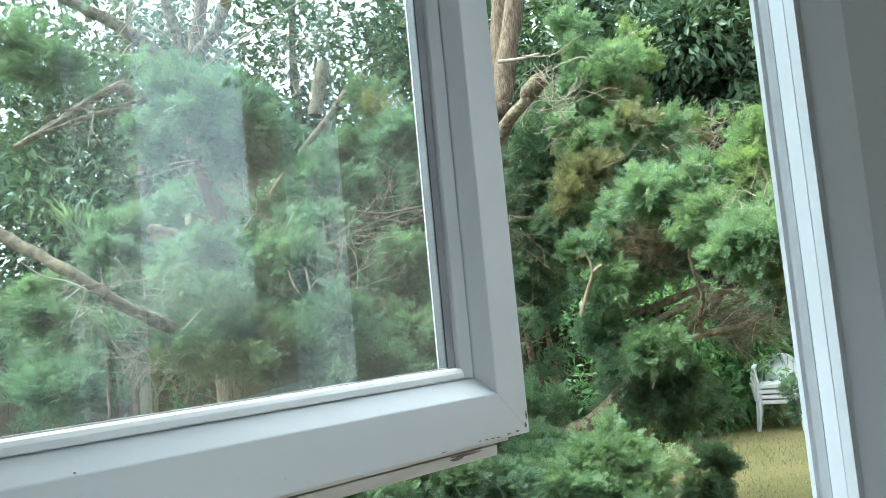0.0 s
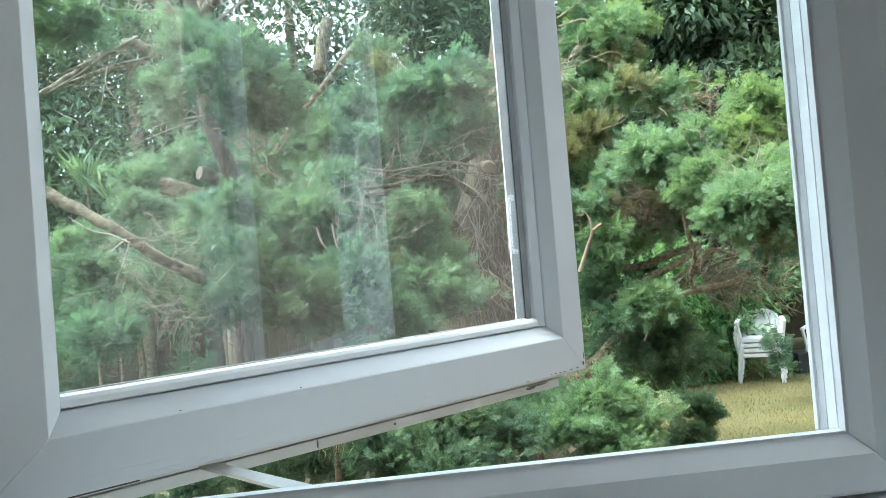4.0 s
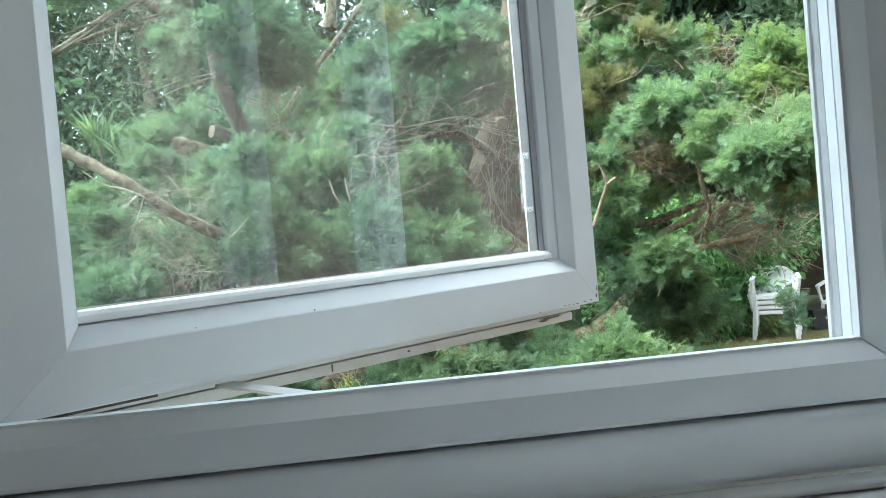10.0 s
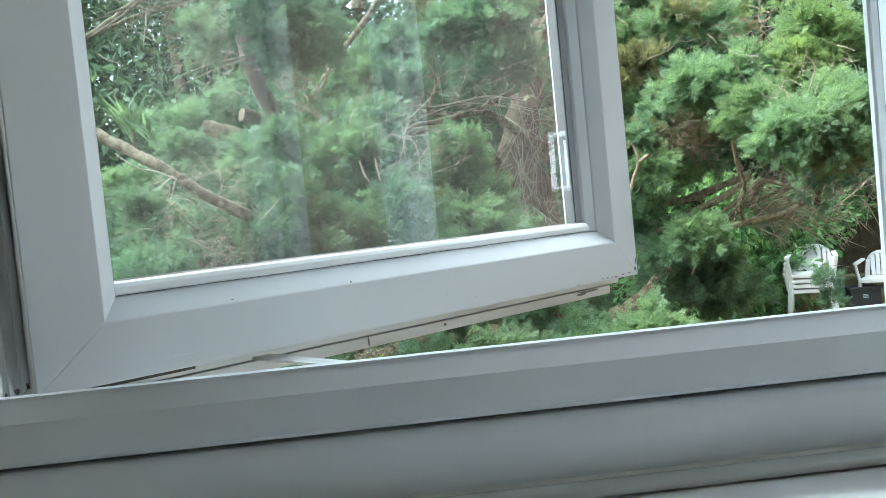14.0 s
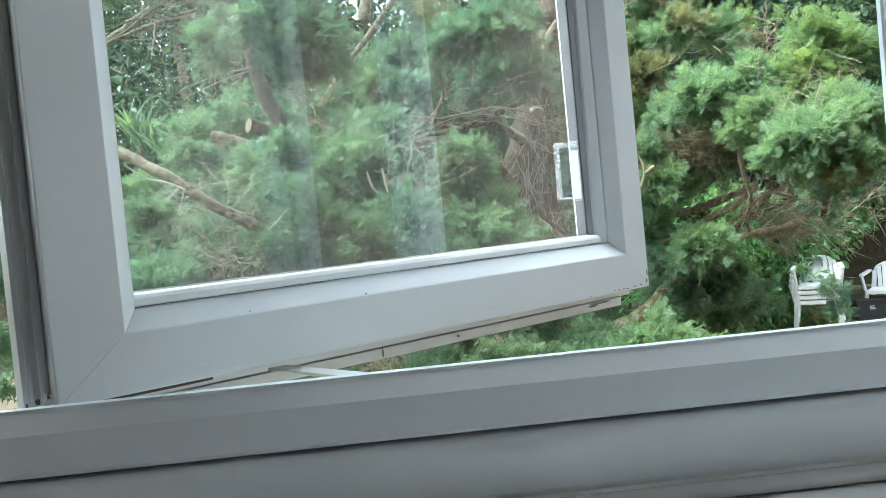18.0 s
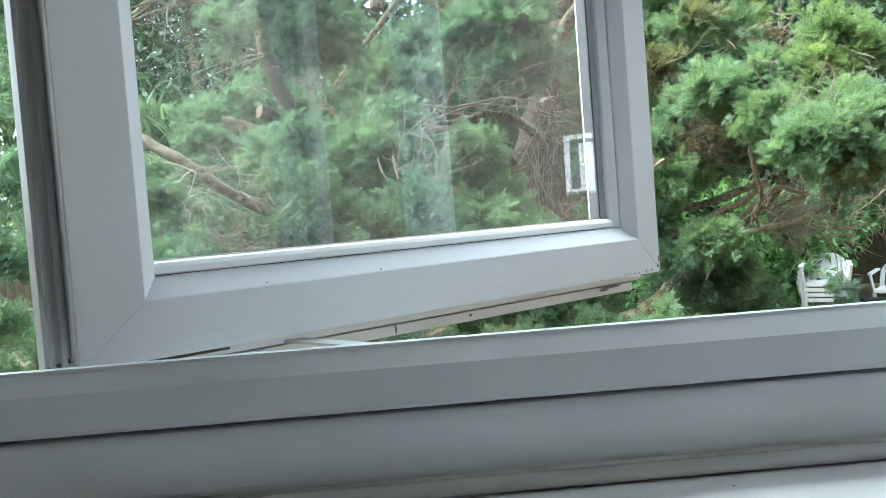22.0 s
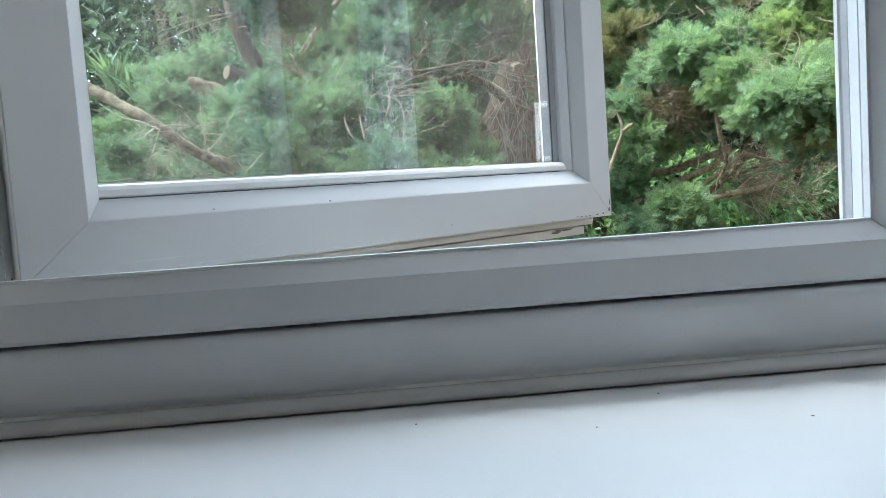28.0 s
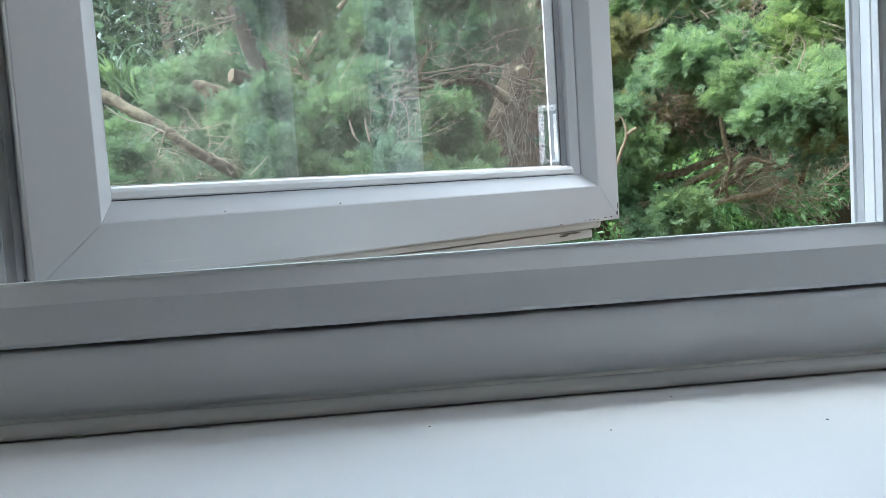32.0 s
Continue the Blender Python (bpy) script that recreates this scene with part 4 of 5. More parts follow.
twigs(west, [twig_tangle((-1.018, 5.200, 2.654), (0.25, 0.3, 0.22), 34, (0.2, 0.45), 0.005), twig_tangle((-1.066, 4.200, 1.725), (0.25, 0.3, 0.2), 24, (0.15, 0.35), 0.004), twig_tangle((-1.109, 3.400, 1.625), (0.25, 0.3, 0.12), 26, (0.12, 0.3), 0.003)], DEAD, "bare grey-brown twigs")
twigs(west, [twig_tangle((-1.426, 5.200, 3.774), (0.5, 0.4, 0.25), 26, (0.25, 0.6), 0.005), twig_tangle((-0.535, 5.200, 3.575), (0.3, 0.4, 0.2), 16, (0.2, 0.5), 0.004), twig_tangle((-1.597, 5.000, 2.829), (0.3, 0.3, 0.15), 16, (0.15, 0.4), 0.0026), twig_tangle((-1.087, 3.000, 1.857), (0.2, 0.2, 0.12), 18, (0.1, 0.28), 0.0016, (0.3, 0, 0.1)), twig_tangle((-1.242, 2.700, 1.793), (0.12, 0.15, 0.1), 12, (0.08, 0.22), 0.0014, (0, 0, -0.4))], PALE, "bleached bare twigs")

limb("branch", west, [(-0.653, 3.000, 1.035), (-0.534, 3.150, 1.038), (-0.379, 3.400, 1.018), (-0.168, 4.400, 0.968), (0.460, 5.600, 1.249)], [0.028, 0.045, 0.05, 0.05, 0.06], BARK_GREY, "low lichened limb", 12, 0.08)
twigs(west, [twig_tangle((-0.530, 3.100, 1.059), (0.1, 0.1, 0.06), 14, (0.08, 0.2), 0.0025, (0.2, 0, 0.3))], PALE, "bleached bare twigs")

# ---- garden: the leaning cypress ----
mid = thing("cypress_tree", (0.565, 5.600, 0.0), "leaning cypress with a flared red-brown trunk and bare twigs", "tree", "cypresses")
limb("trunk", mid, [(0.499, 5.600, 0.0), (0.460, 5.600, 1.249), (0.510, 5.600, 1.726), (0.584, 5.600, 2.115), (0.714, 5.650, 2.553), (0.848, 5.700, 3.002), (0.980, 5.800, 3.474), (1.184, 5.900, 4.335)], [0.30, 0.24, 0.19, 0.15, 0.105, 0.09, 0.085, 0.07], BARK_TRUNK, "flared fibrous trunk", 18, 0.05)
limb("sawn_limb", mid, [(0.701, 5.600, 2.481), (0.700, 5.500, 2.454), (0.695, 5.420, 2.435)], [0.05, 0.045, 0.04], BARK, "sawn knot", 12, 0.03, True)
limb("branch", mid, [(0.848, 5.700, 3.002), (0.817, 5.500, 2.737), (0.838, 5.300, 3.008), (1.008, 5.200, 3.155), (1.159, 5.150, 3.287)], [0.07, 0.06, 0.05, 0.042, 0.036], BARK, "sawn upper limb", 12, 0.05, True)
limb("branch", mid, [(0.861, 5.300, 3.488), (1.010, 5.250, 3.482), (1.146, 5.200, 3.498)], [0.014, 0.012, 0.009], PALE, "bleached sawn shoot", 8)
limb("branch", mid, [(0.514, 5.500, 1.853), (0.198, 5.000, 2.252), (-0.086, 4.800, 2.250), (-0.258, 4.700, 2.214)], [0.04, 0.03, 0.024, 0.015], BARK_GREY)
limb("branch", mid, [(0.587, 5.500, 2.236), (0.348, 5.200, 2.378), (0.086, 5.000, 2.338), (-0.149, 4.900, 2.380)], [0.03, 0.026, 0.022, 0.014], BARK_GREY)
limb("branch", mid, [(-0.113, 4.900, 2.339), (-0.069, 4.850, 2.445), (-0.016, 4.800, 2.567)], [0.016, 0.012, 0.006], BARK_GREY, "", 7)
limb("branch", mid, [(-0.327, 4.600, 2.516), (-0.267, 4.600, 2.596), (-0.204, 4.650, 2.601)], [0.0046, 0.0065, 0.0065], PALE, "", 7)
limb("branch", mid, [(0.667, 5.400, 2.349), (0.329, 5.000, 2.410), (0.038, 4.800, 2.386), (-0.274, 4.600, 2.259)], [0.0052, 0.0046, 0.0039, 0.0020], PALE, "", 6)
limb("branch", mid, [(-0.324, 3.000, 1.838), (-0.212, 3.000, 1.837), (-0.141, 3.050, 1.821)], [0.0009, 0.0012, 0.0009], PALE, "", 6)
for spot, size, tufts in (((0.335, 4.700, 2.923), (0.30, 0.3, 0.15), 70), ((0.042, 4.900, 2.871), (0.2, 0.25, 0.15), 40), ((0.498, 4.700, 2.595), (0.15, 0.2, 0.14), 36), ((0.236, 4.700, 2.610), (0.2, 0.2, 0.11), 40)):
    stuff("crown", mid, [bough(spot, size, tufts, 16)], CYPRESS, "feathery green bough")
for spot, size, tufts in (((0.020, 4.200, 1.961), (0.18, 0.2, 0.14), 40), ((0.006, 3.700, 1.646), (0.16, 0.2, 0.12), 40), ((0.167, 3.600, 1.546), (0.17, 0.2, 0.10), 40), ((-0.169, 3.400, 1.495), (0.18, 0.2, 0.1), 36)):
    stuff("crown", mid, [bough(spot, size, tufts, 16)], CYPRESS, "fresh green bough")
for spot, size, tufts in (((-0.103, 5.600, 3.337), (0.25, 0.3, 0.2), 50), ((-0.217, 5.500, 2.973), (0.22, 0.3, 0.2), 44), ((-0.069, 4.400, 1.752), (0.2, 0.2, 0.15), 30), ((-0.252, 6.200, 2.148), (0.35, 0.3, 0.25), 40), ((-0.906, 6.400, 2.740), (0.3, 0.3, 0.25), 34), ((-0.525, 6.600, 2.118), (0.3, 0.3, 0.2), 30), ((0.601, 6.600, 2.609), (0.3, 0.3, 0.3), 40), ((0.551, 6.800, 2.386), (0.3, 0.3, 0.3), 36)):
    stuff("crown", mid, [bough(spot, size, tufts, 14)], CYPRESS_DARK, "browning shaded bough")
for spot, size, tufts in (((-0.014, 5.000, 3.093), (0.18, 0.2, 0.14), 7), ((-0.085, 4.100, 1.749), (0.16, 0.2, 0.1), 6), ((0.315, 5.200, 1.939), (0.16, 0.2, 0.2), 7)):
    stuff("crown", mid, [bough(spot, size, tufts, 12)], CYPRESS_BROWN, "browned dying spray")
twigs(mid, [twig_tangle((0.689, 5.300, 2.294), (0.25, 0.25, 0.25), 16, (0.2, 0.5), 0.004, (0.6, 0, -0.3)), twig_tangle((-0.105, 4.900, 2.454), (0.25, 0.3, 0.2), 20, (0.2, 0.4), 0.004), twig_tangle((0.551, 4.800, 1.597), (0.2, 0.3, 0.15), 26, (0.15, 0.4), 0.005)], DEAD, "bare drooping twigs")
twigs(mid, [twig_tangle((0.194, 4.500, 2.307), (0.35, 0.2, 0.15), 26, (0.15, 0.45), 0.0022, (0.5, 0, -0.1)), twig_tangle((-0.195, 3.300, 1.935), (0.2, 0.2, 0.14), 14, (0.1, 0.25), 0.0014, (0, 0, -0.3))], PALE, "bleached fine twigs")

# ---- garden: the cypress whose boughs fill the opening ----
east = thing("cypress_tree", (0.832, 6.400, 0.0), "cypress with lit yellow-green boughs and bare brown lower limbs", "tree", "cypresses")
limb("trunk", east, [(0.832, 6.400, 0.0), (0.854, 6.400, 1.712), (0.975, 6.400, 2.948), (1.164, 6.500, 4.484), (1.298, 6.600, 5.298)], [0.2, 0.15, 0.12, 0.09, 0.07], BARK_TRUNK, "red-brown trunk", 14)
limb("branch", east, [(0.773, 6.200, 0.802), (1.015, 5.300, 0.753), (1.205, 5.200, 0.800), (1.357, 5.100, 0.970), (1.504, 5.000, 1.128), (1.627, 4.900, 1.315)], [0.09, 0.085, 0.08, 0.07, 0.06, 0.035], BARK, "thick leaning lower limb", 12)
limb("branch", east, [(1.916, 5.200, 1.384), (2.103, 5.100, 1.537), (2.220, 5.000, 1.691)], [0.024, 0.026, 0.018], BARK_GREY)
limb("branch", east, [(2.058, 5.000, 1.520), (2.229, 4.900, 1.607), (2.412, 4.800, 1.651)], [0.016, 0.014, 0.010], BARK_GREY, "", 7)
limb("branch", east, [(1.730, 4.300, 1.456), (1.690, 4.250, 1.548), (1.721, 4.200, 1.650), (1.651, 4.150, 1.843), (1.616, 4.100, 1.978)], [0.010, 0.012, 0.012, 0.013, 0.010], BARK, "thin dark upright shoot", 7)
limb("branch", east, [(2.355, 4.600, 1.497), (2.222, 4.200, 1.753), (1.863, 3.600, 1.902), (1.667, 3.300, 1.975)], [0.02, 0.018, 0.014, 0.008], BARK)
limb("branch", east, [(0.897, 6.300, 2.295), (1.360, 6.200, 2.644), (1.661, 6.000, 2.785), (1.845, 5.900, 3.038), (1.802, 5.800, 3.203)], [0.035, 0.03, 0.02, 0.012, 0.006], BARK_GREY)
limb("branch", east, [(1.432, 5.800, 3.591), (1.594, 5.700, 3.621), (1.753, 5.700, 3.568)], [0.0091, 0.0065, 0.0039], PALE, "", 7)
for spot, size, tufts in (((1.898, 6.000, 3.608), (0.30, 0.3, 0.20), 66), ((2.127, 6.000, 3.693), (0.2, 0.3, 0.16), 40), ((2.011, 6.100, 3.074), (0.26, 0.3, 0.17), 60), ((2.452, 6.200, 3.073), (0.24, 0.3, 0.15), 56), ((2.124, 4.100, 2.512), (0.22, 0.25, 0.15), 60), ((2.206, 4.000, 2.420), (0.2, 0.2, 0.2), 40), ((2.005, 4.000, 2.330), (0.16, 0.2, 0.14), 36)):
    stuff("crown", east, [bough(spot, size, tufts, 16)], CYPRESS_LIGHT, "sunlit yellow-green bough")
for spot, size, tufts in (((1.523, 4.300, 2.286), (0.24, 0.25, 0.13), 56), ((1.738, 4.200, 2.293), (0.18, 0.2, 0.12), 40), ((1.704, 4.000, 2.080), (0.22, 0.25, 0.14), 56), ((1.648, 3.300, 1.934), (0.20, 0.2, 0.13), 60), ((1.573, 3.400, 1.876), (0.13, 0.2, 0.12), 36), ((1.820, 3.300, 1.851), (0.13, 0.2, 0.15), 40), ((1.783, 4.200, 2.395), (0.1, 0.1, 0.12), 20), ((1.553, 5.600, 2.896), (0.17, 0.2, 0.14), 26), ((1.609, 5.800, 3.444), (0.2, 0.2, 0.16), 30), ((1.605, 5.900, 3.943), (0.2, 0.2, 0.16), 26), ((1.712, 5.900, 3.186), (0.18, 0.2, 0.12), 26), ((2.048, 6.000, 3.337), (0.2, 0.2, 0.1), 24), ((1.421, 4.900, 2.280), (0.16, 0.2, 0.12), 26), ((1.439, 4.700, 1.834), (0.15, 0.2, 0.12), 26), ((1.977, 3.600, 2.110), (0.13, 0.2, 0.14), 26), ((1.188, 4.300, 1.814), (0.13, 0.15, 0.1), 18), ((1.196, 4.600, 1.511), (0.13, 0.15, 0.12), 18), ((1.253, 4.500, 1.289), (0.12, 0.15, 0.08), 16), ((1.740, 4.800, 1.174), (0.13, 0.15, 0.08), 14), ((1.373, 4.200, 1.380), (0.19, 0.2, 0.11), 42), ((1.246, 4.600, 1.736), (0.12, 0.15, 0.12), 24), ((1.245, 4.700, 1.383), (0.12, 0.15, 0.1), 20)):
    stuff("crown", east, [bough(spot, size, tufts, 16)], CYPRESS_FRESH, "bright fresh green bough")
for spot, size, tufts in (((1.516, 4.600, 1.299), (0.18, 0.2, 0.13), 46), ((1.397, 4.800, 1.880), (0.15, 0.2, 0.13), 36), ((1.581, 4.700, 1.046), (0.25, 0.2, 0.11), 40), ((2.045, 3.400, 2.020), (0.2, 0.2, 0.2), 50), ((2.543, 4.000, 2.400), (0.2, 0.2, 0.25), 50)):
    stuff("crown", east, [bough(spot, size, tufts, 16)], CYPRESS, "fresh green feathery bough")
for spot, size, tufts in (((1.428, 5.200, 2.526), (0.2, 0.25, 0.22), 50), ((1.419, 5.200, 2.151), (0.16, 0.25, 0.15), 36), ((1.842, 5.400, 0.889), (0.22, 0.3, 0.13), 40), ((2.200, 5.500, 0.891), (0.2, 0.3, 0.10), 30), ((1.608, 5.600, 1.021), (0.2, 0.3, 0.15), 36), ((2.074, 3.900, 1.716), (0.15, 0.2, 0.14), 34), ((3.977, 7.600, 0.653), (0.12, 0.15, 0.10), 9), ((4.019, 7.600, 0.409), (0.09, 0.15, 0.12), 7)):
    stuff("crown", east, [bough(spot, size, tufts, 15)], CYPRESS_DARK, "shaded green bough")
for spot, size, tufts in (((2.480, 6.100, 2.975), (0.16, 0.2, 0.1), 5), ((1.427, 5.100, 2.613), (0.16, 0.2, 0.16), 6), ((1.575, 4.600, 2.025), (0.2, 0.2, 0.12), 4), ((1.220, 5.000, 2.466), (0.2, 0.2, 0.14), 7), ((1.864, 5.600, 3.329), (0.22, 0.2, 0.12), 6), ((1.822, 3.400, 1.756), (0.14, 0.2, 0.1), 6), ((1.200, 4.500, 2.024), (0.16, 0.2, 0.12), 7)):
    stuff("crown", east, [bough(spot, size, tufts, 12)], CYPRESS_BROWN, "browned dying spray")
twigs(east, [twig_tangle((1.613, 4.700, 2.032), (0.3, 0.3, 0.2), 60, (0.15, 0.35), 0.0035, (-0.4, 0, 0.2)), twig_tangle((2.267, 4.900, 1.564), (0.4, 0.3, 0.22), 90, (0.2, 0.5), 0.0024, (0.7, 0, 0.25), 1.0), twig_tangle((1.463, 5.800, 2.805), (0.2, 0.3, 0.3), 34, (0.2, 0.5), 0.005, (0.6, 0, 0.5)), twig_tangle((2.133, 4.600, 2.614), (0.15, 0.2, 0.2), 14, (0.15, 0.3), 0.003)], DEAD, "bare dead twigs")
twigs(east, [twig_tangle((1.898, 5.700, 2.761), (0.2, 0.2, 0.2), 12, (0.2, 0.5), 0.005, (0.6, 0, 0.4)), twig_tangle((2.237, 4.600, 1.506), (0.3, 0.3, 0.15), 14, (0.2, 0.5), 0.004, (0.6, 0, 0))], PALE, "bleached twigs")

limb("branch", west, [(-1.158, 2.500, 1.899), (-1.174, 2.500, 1.848), (-1.192, 2.480, 1.797), (-1.221, 2.460, 1.713)], [0.0034, 0.0030, 0.0026, 0.0014], PALE, "", 6)
limb("branch", west, [(-1.366, 2.500, 2.007), (-1.291, 2.500, 1.946), (-1.222, 2.500, 1.931), (-1.155, 2.500, 1.894)], [0.0020, 0.0030, 0.0036, 0.0040], PALE, "bleached dead shoot", 6)
limb("branch", mid, [(-0.800, 2.600, 1.794), (-0.846, 2.600, 1.749), (-0.880, 2.600, 1.720)], [0.0018, 0.0024, 0.0020], PALE, "", 6)
limb("branch", mid, [(-0.483, 2.600, 1.907), (-0.472, 2.600, 1.856), (-0.451, 2.600, 1.821)], [0.0040, 0.0042, 0.0030], PALE, "", 6)
limb("branch", mid, [(-0.422, 2.600, 1.914), (-0.417, 2.600, 1.858), (-0.410, 2.600, 1.820)], [0.0040, 0.0042, 0.0030], PALE, "", 6)
limb("branch", mid, [(-0.292, 3.000, 2.044), (-0.251, 3.000, 1.991), (-0.240, 3.000, 1.915), (-0.254, 3.000, 1.829)], [0.0020, 0.0024, 0.0022, 0.0014], PALE, "", 6)
limb("branch", mid, [(-0.292, 3.000, 2.044), (-0.308, 3.000, 1.970), (-0.338, 3.000, 1.898)], [0.0020, 0.0020, 0.0012], PALE, "", 6)
limb("branch", mid, [(-0.295, 4.600, 2.396), (-0.081, 4.600, 2.353), (0.139, 4.600, 2.381), (0.288, 4.600, 2.401), (0.529, 4.700, 2.354)], [0.0050, 0.0060, 0.0060, 0.0060, 0.0050], PALE, "", 7)
limb("branch", mid, [(-0.100, 4.700, 2.534), (-0.146, 4.700, 2.426), (-0.200, 4.700, 2.300), (-0.448, 4.700, 2.317)], [0.0080, 0.0090, 0.0090, 0.0050], BARK_GREY, "", 7)
limb("branch", mid, [(-0.230, 4.800, 2.276), (-0.003, 4.800, 2.291), (0.279, 4.900, 2.368), (0.537, 5.000, 2.482)], [0.0120, 0.0180, 0.0200, 0.0220], BARK_GREY, "bare mossy limb")
limb("branch", west, [(-2.152, 4.600, 2.982), (-1.980, 4.700, 3.120), (-1.825, 4.800, 3.283), (-1.666, 4.900, 3.397)], [0.0040, 0.0060, 0.0080, 0.0100], PALE, "", 7)
limb("branch", west, [(-2.135, 4.600, 3.068), (-1.976, 4.700, 3.173), (-1.815, 4.800, 3.184), (-1.605, 4.900, 3.251)], [0.0040, 0.0060, 0.0080, 0.0120], BARK_GREY, "", 7)
for spot, size, tufts in (((0.499, 5.000, 2.999), (0.23, 0.17, 0.14), 36), ((0.129, 4.900, 2.918), (0.19, 0.15, 0.15), 30), ((-0.009, 3.900, 2.019), (0.14, 0.12, 0.11), 30), ((0.187, 3.900, 1.705), (0.15, 0.12, 0.11), 30), ((-0.551, 3.600, 2.021), (0.14, 0.12, 0.12), 34), ((-0.283, 4.600, 2.547), (0.14, 0.12, 0.12), 20)):
    stuff("crown", mid, [bough(spot, size, tufts, 16)], CYPRESS, "feathery green bough")
for spot, size, tufts in (((-0.725, 2.900, 1.693), (0.17, 0.12, 0.11), 60), ((-0.542, 2.900, 1.607), (0.14, 0.12, 0.10), 50), ((-0.933, 3.000, 1.636), (0.12, 0.12, 0.10), 36)):
    stuff("crown", west, [bough(spot, size, tufts, 16)], CYPRESS_DARK, "shaded dark green bough")
twigs(mid, [twig_tangle((-0.003, 4.600, 2.420), (0.4, 0.2, 0.25), 26, (0.15, 0.45), 0.0018, (0.6, 0, 0.1), 0.9), twig_tangle((0.535, 5.200, 2.103), (0.22, 0.2, 0.35), 34, (0.25, 0.6), 0.0024, (-0.2, 0, -1.6), 0.3), twig_tangle((-0.319, 3.100, 2.017), (0.2, 0.2, 0.2), 30, (0.1, 0.3), 0.0018, (0.3, 0, 0.2))], PALE, "bleached fine twigs")
twigs(west, [twig_tangle((-1.181, 2.500, 1.817), (0.22, 0.2, 0.14), 40, (0.08, 0.24), 0.0012, (0.4, 0, -0.2)), twig_tangle((-1.937, 4.800, 3.198), (0.4, 0.3, 0.3), 40, (0.15, 0.5), 0.0026, (0.6, 0, 0.3)), twig_tangle((-1.039, 2.700, 1.587), (0.16, 0.2, 0.1), 30, (0.08, 0.2), 0.0012, (0.2, 0, 0.4))], PALE, "bleached bare twigs")
for spot, size, tufts in (((1.503, 4.600, 1.385), (0.22, 0.17, 0.15), 44), ((1.716, 4.700, 1.135), (0.20, 0.15, 0.13), 30), ((1.388, 4.700, 2.152), (0.15, 0.12, 0.12), 24), ((1.171, 4.400, 2.027), (0.12, 0.12, 0.10), 20), ((1.710, 4.800, 2.392), (0.22, 0.17, 0.15), 34), ((1.876, 4.600, 2.200), (0.20, 0.15, 0.14), 34), ((1.681, 4.500, 2.349), (0.21, 0.15, 0.13), 34), ((1.789, 4.700, 1.950), (0.18, 0.15, 0.15), 26)):
    stuff("crown", east, [bough(spot, size, tufts, 16)], CYPRESS, "blue-green feathery bough")
for spot, size, tufts in (((1.899, 5.000, 0.895), (0.23, 0.16, 0.12), 30), ((1.552, 5.100, 1.059), (0.18, 0.14, 0.13), 22), ((1.452, 5.200, 2.536), (0.18, 0.17, 0.20), 26), ((1.246, 5.200, 2.356), (0.24, 0.19, 0.18), 30), ((1.716, 5.400, 1.797), (0.25, 0.18, 0.15), 26), ((2.541, 5.600, 1.404), (0.21, 0.17, 0.17), 22)):
    stuff("crown", east, [bough(spot, size, tufts, 16)], CYPRESS_DARK, "shaded green bough")
for spot, size, tufts in (((1.665, 5.800, 3.674), (0.20, 0.16, 0.15), 24), ((1.876, 5.600, 3.512), (0.26, 0.20, 0.19), 36), ((1.686, 5.200, 2.900), (0.22, 0.15, 0.12), 26), ((1.953, 5.000, 2.801), (0.19, 0.14, 0.12), 26), ((1.240, 5.300, 2.963), (0.14, 0.12, 0.12), 16), ((1.030, 4.500, 1.953), (0.16, 0.13, 0.12), 22)):
    stuff("crown", east, [bough(spot, size, tufts, 16)], CYPRESS_FRESH, "bright fresh green bough")
for spot, size, tufts in (((1.229, 4.900, 2.382), (0.13, 0.13, 0.17), 8), ((1.451, 4.800, 2.043), (0.19, 0.13, 0.11), 8), ((1.338, 5.000, 2.565), (0.19, 0.15, 0.14), 8), ((1.729, 5.000, 2.914), (0.19, 0.13, 0.10), 8), ((2.010, 4.500, 2.180), (0.11, 0.12, 0.11), 5)):
    stuff("crown", east, [bough(spot, size, tufts, 16)], CYPRESS_BROWN, "browned dying spray")
limb("branch", east, [(0.903, 3.900, 1.626), (0.957, 3.900, 1.756), (0.987, 3.850, 1.857), (0.966, 3.850, 1.929), (0.938, 3.850, 1.975)], [0.0115, 0.0105, 0.0095, 0.0055, 0.0030], SHOOT, "pale crooked bare shoot", 8)
limb("branch", east, [(0.986, 3.850, 1.854), (1.011, 3.830, 1.873), (1.026, 3.800, 1.886)], [0.0110, 0.0100, 0.0080], SHOOT, "", 8)
limb("branch", east, [(1.026, 5.200, 3.200), (1.059, 5.100, 3.246), (1.110, 5.050, 3.279)], [0.0550, 0.0500, 0.0450], BARK, "stout sawn-off limb", 12, 0.05, True)
limb("branch", east, [(0.972, 5.000, 3.420), (1.101, 4.900, 3.376), (1.169, 4.850, 3.370), (1.284, 4.800, 3.439), (1.390, 4.800, 3.497)], [0.0060, 0.0055, 0.0045, 0.0035, 0.0020], SHOOT, "bleached dead shoot", 7)
limb("branch", east, [(1.025, 4.900, 3.338), (1.110, 4.850, 3.161), (1.141, 4.800, 2.969), (1.197, 4.800, 2.849)], [0.0045, 0.0042, 0.0034, 0.0020], SHOOT, "", 7)
limb("branch", east, [(1.027, 4.900, 2.998), (1.244, 4.800, 3.012), (1.496, 4.800, 3.114), (1.621, 4.800, 3.058)], [0.0050, 0.0044, 0.0034, 0.0020], SHOOT, "", 7)
limb("branch", east, [(1.320, 4.600, 2.534), (1.462, 4.550, 2.570), (1.532, 4.500, 2.661)], [0.0034, 0.0028, 0.0016], SHOOT, "", 7)
